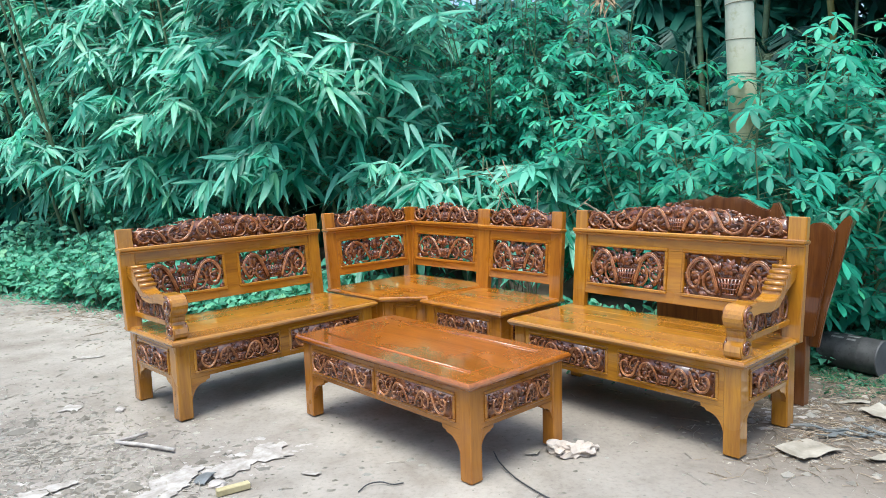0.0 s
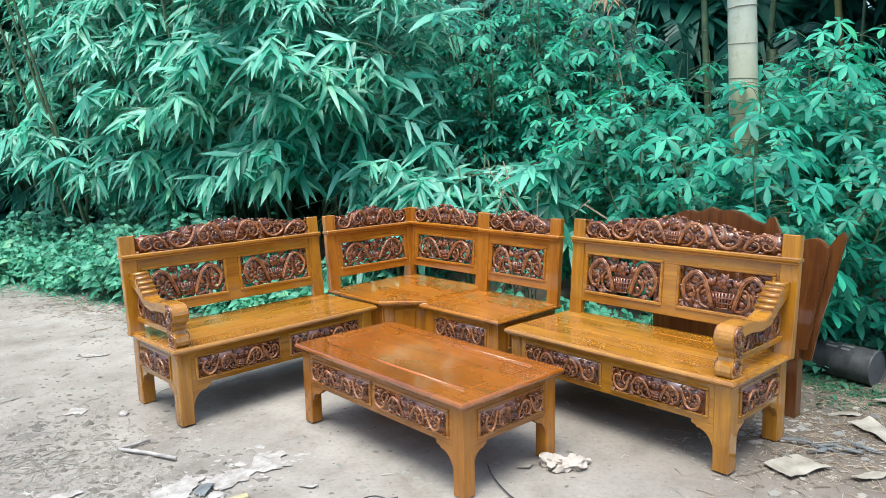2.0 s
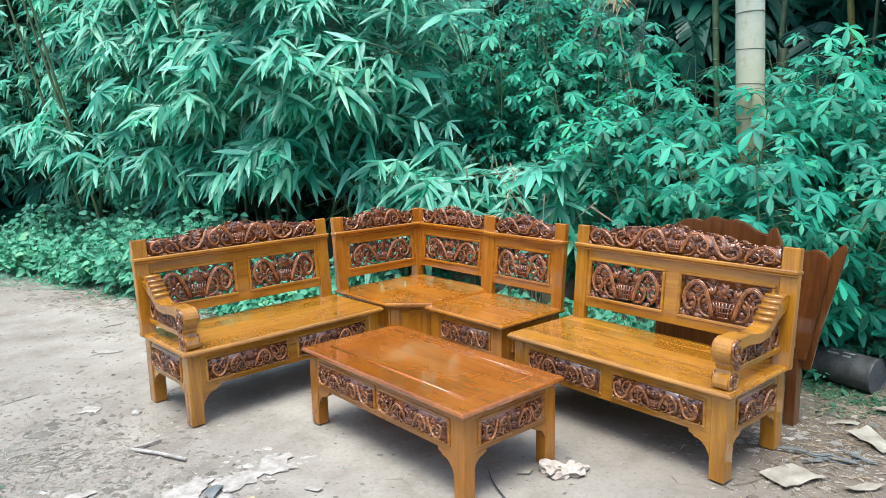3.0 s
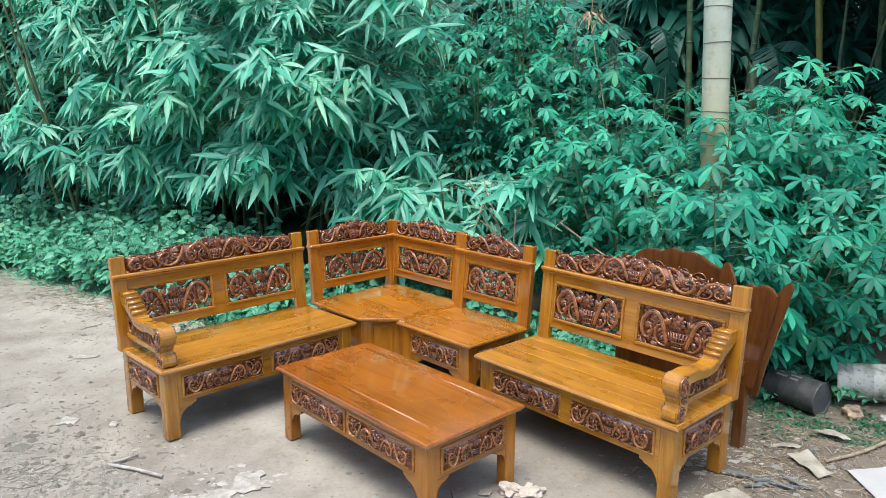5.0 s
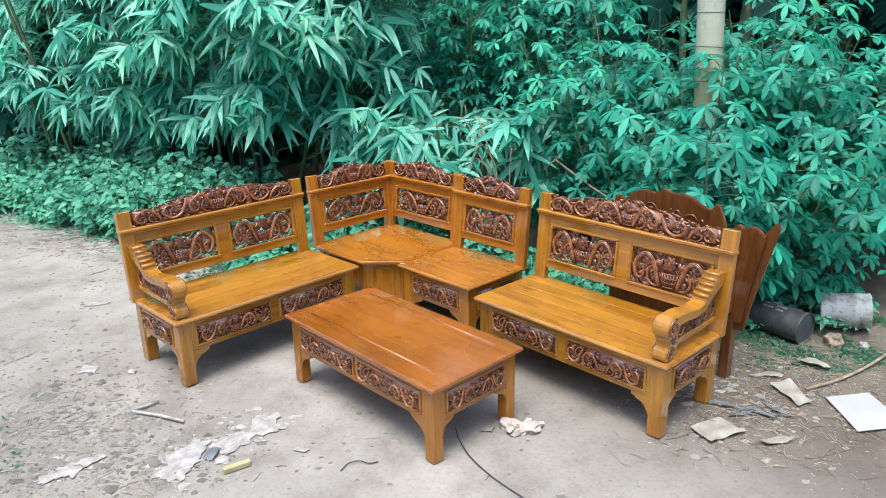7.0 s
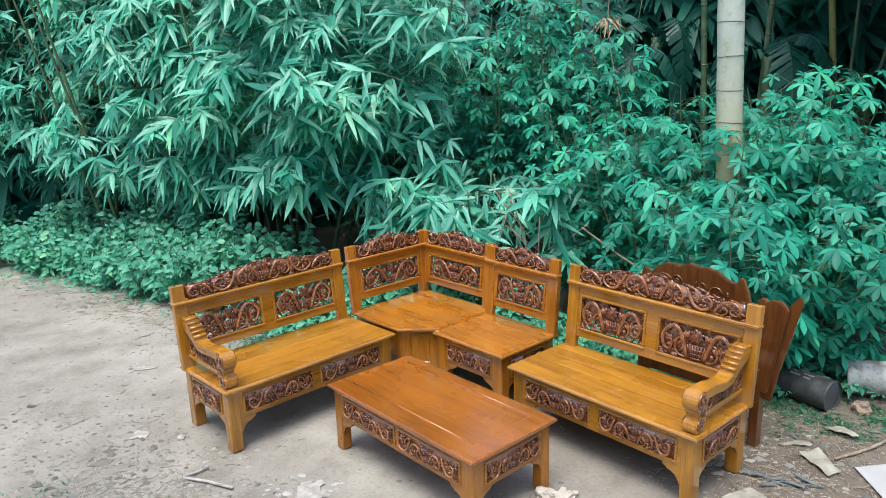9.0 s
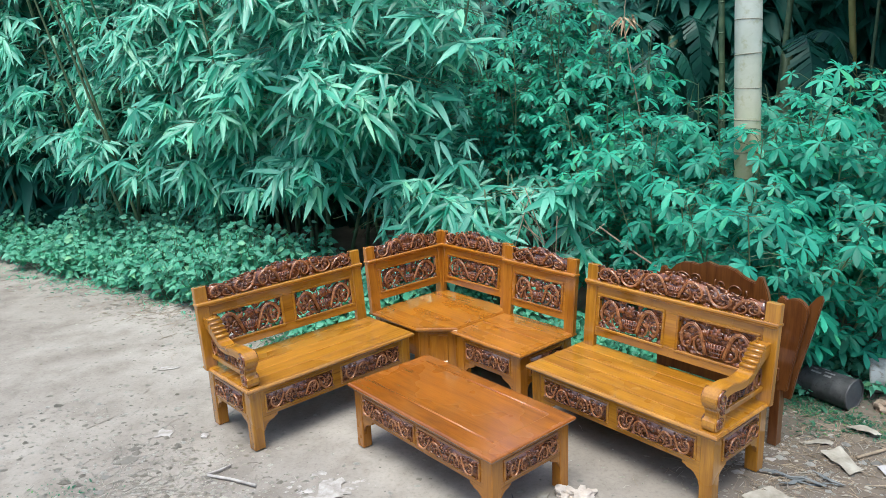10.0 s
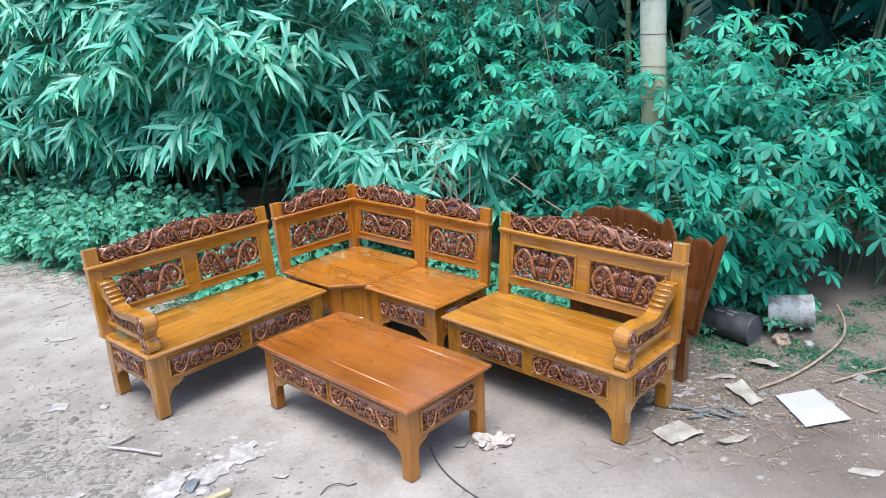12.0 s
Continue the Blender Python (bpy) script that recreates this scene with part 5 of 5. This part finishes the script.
def line_thing(name, pts, r, material, label, category):
    o = Vector(pts[0])
    ms = Mesh().tube([Vector(p) - o for p in pts], r, 7)
    return solid(name, ms, material, label, category, smooth=True, m=Matrix.Translation(o))


def arc_points(ctrl, n=24):
    """A smooth line through control points."""
    out = []
    c = [Vector(p) for p in ctrl]
    c = [c[0] * 2 - c[1]] + c + [c[-1] * 2 - c[-2]]
    for i in range(1, len(c) - 2):
        for k in range(n // (len(c) - 3)):
            t = k / (n // (len(c) - 3))
            out.append(0.5 * ((2 * c[i]) + (c[i + 1] - c[i - 1]) * t + (2 * c[i - 1] - 5 * c[i] + 4 * c[i + 1] - c[i + 2]) * t * t + (3 * c[i] - c[i - 1] - 3 * c[i + 1] + c[i + 2]) * t ** 3))
    return out + [c[-2]]


line_thing("branch", arc_points([(2.19, 3.20, 0.012), (2.444, 3.308, 0.014), (2.75, 3.50, 0.02), (3.033, 3.723, 0.04), (3.16, 3.90, 0.08), (3.17, 4.02, 0.16)]), 0.0095, TWIG, "long bent dry branch on the ground", "branch")
line_thing("branch", [(2.60, 3.08, 0.008), (2.66, 2.95, 0.008), (2.70, 2.86, 0.01)], 0.008, TWIG, "short dry stick beside the white card", "branch")
line_thing("branch", [(2.66, 3.22, 0.010), (2.85, 3.27, 0.02), (3.2, 3.34, 0.03)], 0.008, TWIG, "dry stick lying in the weeds", "branch")
line_thing("cable", arc_points([(0.215, 2.86, 0.006), (0.235, 2.74, 0.006), (0.29, 2.59, 0.006), (0.373, 2.452, 0.006), (0.46, 2.345, 0.006), (0.54, 2.258, 0.006)]), 0.0032, CABLE, "thin black cable curving over the earth", "cable")
line_thing("wire", arc_points([(-0.33, 2.50, 0.006), (-0.30, 2.55, 0.012), (-0.25, 2.57, 0.012), (-0.20, 2.555, 0.008), (-0.16, 2.57, 0.006)]), 0.0028, CABLE, "short bent dark wire", "wire")
line_thing("stick", [(-1.55, 3.052, 0.009), (-1.40, 3.01, 0.010), (-1.23, 2.946, 0.009)], 0.009, STONE, "thin grey stick on the earth", "stick")
line_thing("stick", [(-1.56, 3.06, 0.010), (-1.50, 3.10, 0.012), (-1.45, 3.16, 0.010)], 0.007, STONE, "short forked grey stick", "stick")


# ---- crumbs, straw and grass ----
def chips(name, spots, count, size, material, label, seed, flat=0.35):
    """Countless small angular crumbs round the given spots (x, y, spread)."""
    rng = np.random.default_rng(seed)
    vs, fs = [], []
    for k in range(count):
        sx, sy, sp = spots[rng.integers(len(spots))]
        x, y = sx + rng.normal(0, sp), sy + rng.normal(0, sp * 0.7)
        if not (-6 < x < 5 and 0.6 < y < shrub_edge(x) + 0.5):
            continue
        r = size * rng.lognormal(0, 0.5)
        a = rng.uniform(0, math.tau)
        z = ground_height(x, y)
        n = len(vs)
        ring = []
        for i in range(5):
            q = a + i * math.tau / 5 + rng.uniform(-0.3, 0.3)
            rr = r * rng.uniform(0.6, 1.2)
            ring.append((x + rr * math.cos(q) * 1.3, y + rr * math.sin(q), z - 0.002 + r * flat * rng.uniform(0.1, 0.4)))
        vs += ring + [(x + r * rng.uniform(-0.3, 0.3), y + r * rng.uniform(-0.3, 0.3), z + r * flat)]
        vs += [(p[0], p[1], z - 0.004) for p in ring]
        fs += [(n + i, n + (i + 1) % 5, n + 5) for i in range(5)] + [(n + 6 + i, n + 6 + (i + 1) % 5, n + (i + 1) % 5, n + i) for i in range(5)]
    solid(name, Mesh().add(vs, fs), material, label, "litter", kind="stuff")


def straws(name, spots, count, length, material, label, seed):
    rng = np.random.default_rng(seed)
    ms = Mesh()
    for k in range(count):
        sx, sy, sp = spots[rng.integers(len(spots))]
        x, y = sx + rng.normal(0, sp), sy + rng.normal(0, sp * 0.7)
        if not (-6 < x < 5 and 0.6 < y < shrub_edge(x) + 0.6):
            continue
        l, a = length * rng.lognormal(0, 0.5), rng.uniform(0, math.tau)
        z = ground_height(x, y) + 0.003
        d = Vector((math.cos(a), math.sin(a), 0)) * l / 2
        p = Vector((x, y, z))
        ms.tube([p - d, p + Vector((rng.normal(0, l * 0.08), rng.normal(0, l * 0.08), abs(rng.normal(0, 0.006)))), p + d], 0.0016 * rng.uniform(0.6, 1.5), 3)
    solid(name, ms, material, label, "litter", kind="stuff")


PALE_STRAW = mottled("pale_straw", (0.24, 0.21, 0.17), (0.42, 0.39, 0.33), 20, 0.9)
GREY_CRUMB = leaf_material("earth_crumb", (0.21, 0.185, 0.155), (0.30, 0.27, 0.23), (0.44, 0.405, 0.36), 0.9, young=0.0)
left_spots = [(-1.6, 2.9, 0.35), (-1.3, 2.6, 0.3), (-1.9, 3.2, 0.3), (-2.1, 2.7, 0.4), (-2.6, 3.6, 0.5), (-1.5, 2.3, 0.3)]
right_spots = [(1.9, 3.1, 0.3), (2.2, 3.4, 0.35), (2.6, 3.3, 0.4), (1.6, 2.8, 0.25), (2.7, 2.8, 0.4)]
all_spots = [(-3.5, 5.0, 1.0), (-2.0, 4.5, 0.9), (0.0, 2.4, 1.0), (1.5, 2.3, 0.8), (0.3, 3.4, 0.8), (-3.0, 3.2, 1.0), (-4.2, 6.3, 0.8), (-2.6, 5.7, 0.6)]
chips("earth_crumbs", left_spots, 5200, 0.0065, GREY_CRUMB, "scattered crumbs of earth and stone", 1)
chips("pebbles", left_spots + left_spots + right_spots, 800, 0.0105, GREY_CRUMB, "small stones and clods on the yard", 2, 0.75)
chips("earth_crumbs", all_spots, 2200, 0.008, GREY_CRUMB, "scattered crumbs of earth", 3)
chips("paper_crumbs", [(-1.12, 2.62, 0.10), (-0.86, 2.84, 0.11), (-0.75, 2.98, 0.08), (-1.64, 2.55, 0.08), (0.78, 2.23, 0.07), (1.75, 3.35, 0.12), (1.55, 3.2, 0.1)], 420, 0.014, PALECARD, "trodden flakes of pale paper", 14, 0.12)
chips("wood_shavings", right_spots, 900, 0.0065, OLDCARD, "pale shavings and dry leaf bits", 4, 0.3)
straws("straw", left_spots + right_spots, 700, 0.05, PALE_STRAW, "dry straw and thin twigs on the earth", 5)
straws("straw", right_spots + [(2.3, 3.7, 0.4), (1.6, 3.6, 0.3)], 1100, 0.07, TWIG, "dry straw and twigs by the weeds", 6)
straws("straw", all_spots, 160, 0.045, PALE_STRAW, "thin scattered straw", 7)
straws("straw", [(-1.913, 2.98, 0.1), (-1.85, 2.92, 0.08)], 70, 0.10, PALE_STRAW, "small heap of dry straw", 8)


def grass(name, spots, count, size, seed, material=SHRUB_LEAF):
    rng = np.random.default_rng(seed)
    P, Wy, U, Ln, Wd, Dr = [], [], [], [], [], []
    for k in range(count):
        sx, sy, sp = spots[rng.integers(len(spots))]
        x, y = sx + rng.normal(0, sp), sy + rng.normal(0, sp * 0.7)
        a = rng.uniform(0, math.tau)
        P.append((x, y, ground_height(x, y) + rng.uniform(-0.005, 0.03) * size * 8))
        Wy.append((math.cos(a), math.sin(a), rng.uniform(0.1, 1.2)))
        U.append((rng.normal(0, 0.2), rng.normal(0, 0.2), 1))
        l = size * rng.lognormal(0, 0.35)
        Ln.append(l)
        Wd.append(l * rng.uniform(0.2, 0.45))
        Dr.append(rng.uniform(0.1, 0.5))
    solid(name, leaves_mesh(name, material, "oval", P, Wy, U, Ln, Wd, Dr), material, "short green weeds and grass at the yard's edge", "grass", kind="stuff")


tufts = np.random.default_rng(91)
patches = []
for cx, cy, sp in ((2.3, 3.72, 0.22), (2.6, 3.9, 0.3), (3.0, 3.65, 0.3), (3.2, 3.25, 0.25), (2.95, 4.15, 0.35), (2.0, 4.0, 0.2), (3.6, 3.7, 0.4), (2.45, 3.6, 0.15), (3.5, 4.3, 0.4)):
    patches += [(cx + tufts.normal(0, sp), cy + tufts.normal(0, sp * 0.7), tufts.uniform(0.03, 0.09)) for k in range(9)]
grass("weeds", patches, 11000, 0.019, 31, WEED_LEAF)
grass("weeds", [(-4.6, 7.5, 0.4), (-3.9, 7.05, 0.25), (-5.4, 8.1, 0.5), (-3.2, 6.6, 0.2), (-2.4, 6.1, 0.2), (-1.6, 5.75, 0.3)], 7000, 0.04, 32)
grass("weeds", [(-0.8, 5.5, 0.35), (0.0, 5.6, 0.4), (0.7, 5.1, 0.35), (1.2, 4.6, 0.3), (1.6, 4.2, 0.3), (-1.4, 5.2, 0.3)], 6000, 0.05, 33, WEED_LEAF)
grass("grass_tufts", [(-2.3, 2.9, 0.12), (-2.0, 2.55, 0.1), (-2.5, 2.7, 0.15)], 260, 0.02, 34, WEED_LEAF)
straws("straw", [(-4.3, 7.0, 0.35), (-3.6, 6.45, 0.3), (-3.0, 6.15, 0.3), (-2.4, 5.75, 0.3), (-1.9, 5.45, 0.3), (-5.0, 7.5, 0.4)], 700, 0.10, TWIG, "dry twigs along the weeds", 9)
chips("earth_crumbs", [(-4.3, 6.9, 0.35), (-3.6, 6.35, 0.3), (-3.0, 6.05, 0.3), (-2.4, 5.65, 0.3), (-1.9, 5.35, 0.3), (-5.0, 7.4, 0.4)], 900, 0.014, GREY_CRUMB, "clods along the weeds", 10)

# ---- dry stalks and vines in the thicket ----
DRY = mottled("dry_leaf", (0.24, 0.16, 0.09), (0.42, 0.31, 0.19), 14, 0.85)
YELLOW_CULM = mottled("yellow_culm", (0.20, 0.19, 0.05), (0.30, 0.25, 0.07), 6, 0.5)


def dry_bunch(x, y, z, seed):
    """A bunch of dead leaves hanging from a thin vine."""
    rng = np.random.default_rng(seed)
    ob = thing("dry_vine", pose(x, y, z), "thin dry vine with a withered leaf bunch", "vine")
    part("vine", Mesh().tube(arc_points([(0, 0, 0.9), (0.02, 0, 0.4), (0, 0, 0), (0.04, -0.05, -0.35), (0.12, -0.1, -0.75), (0.2, -0.1, -1.2)]), 0.005, 5), TWIG, ob, smooth=True)
    n = 26
    a = rng.uniform(0, math.tau, n)
    way = np.stack([np.cos(a), np.sin(a), rng.uniform(-1.3, 0.1, n)], 1)
    up = np.stack([rng.normal(0, 0.4, n), rng.normal(-0.5, 0.4, n), np.ones(n)], 1)
    tagged(part("withered_leaves", leaves_mesh("withered_leaves", DRY, "lance", rng.normal(0, 0.03, (n, 3)), way, up, rng.uniform(0.08, 0.18, n), rng.uniform(0.012, 0.03, n), rng.uniform(0.2, 0.6, n)), DRY, ob), kind="stuff")


dry_bunch(1.40, 6.2, 2.65, 3)
for x, y, h, lean, mat, lab in ((4.2, 7.2, 5.0, -0.12, YELLOW_CULM, "yellow-green bamboo culm in the shade"), (4.75, 7.4, 5.0, -0.05, STEM, "green bamboo culm in the shade"), (3.4, 7.9, 5.2, 0.05, STEM, "dark green bamboo culm in the shade"), (2.9, 7.7, 5.2, -0.06, STEM, "dark green bamboo culm in the shade"), (1.2, 7.2, 5.2, 0.03, STEM, "dark green bamboo culm in the thicket")):
    ob = thing("bamboo_culm", pose(x, y, 0.0), lab, "bamboo", "bare culms")
    part("culm", Mesh().tube([(lean * z, 0, z) for z in np.linspace(-0.1, h, 14)], 0.032, 10), mat, ob, smooth=True)
    for k in range(1, int(h / 0.32)):
        z = k * 0.32
        part("node", Mesh().tube([(lean * z, 0, z - 0.008), (lean * z, 0, z), (lean * z, 0, z + 0.008)], [0.032, 0.037, 0.032], 10), mat, ob)
line_thing("dry_branch", arc_points([(1.05, 5.25, 0.95), (1.3, 5.0, 0.78), (1.55, 4.75, 0.62), (1.7, 4.6, 0.4)]), 0.008, TWIG, "pale dry branch fallen into the shrubs", "branch")
straws("dry_stalks", [(0.6, 5.45, 0.25), (0.9, 5.15, 0.2)], 260, 0.2, TWIG, "dry stalks among the leaves", 11)
drs = np.random.default_rng(71)
for k in range(14):
    x, y = 0.15 + drs.uniform(0, 0.75), 5.5 + drs.uniform(-0.15, 0.3)
    h = drs.uniform(0.7, 1.3)
    line_thing("dry_stalk", [(x, y, 0.0), (x + drs.normal(0, 0.12), y - 0.05, h * 0.55), (x + drs.normal(0, 0.28), y - 0.12 + drs.normal(0, 0.08), h)], 0.0045, TWIG, "thin pale dry stalk among the leaves", "stalk")
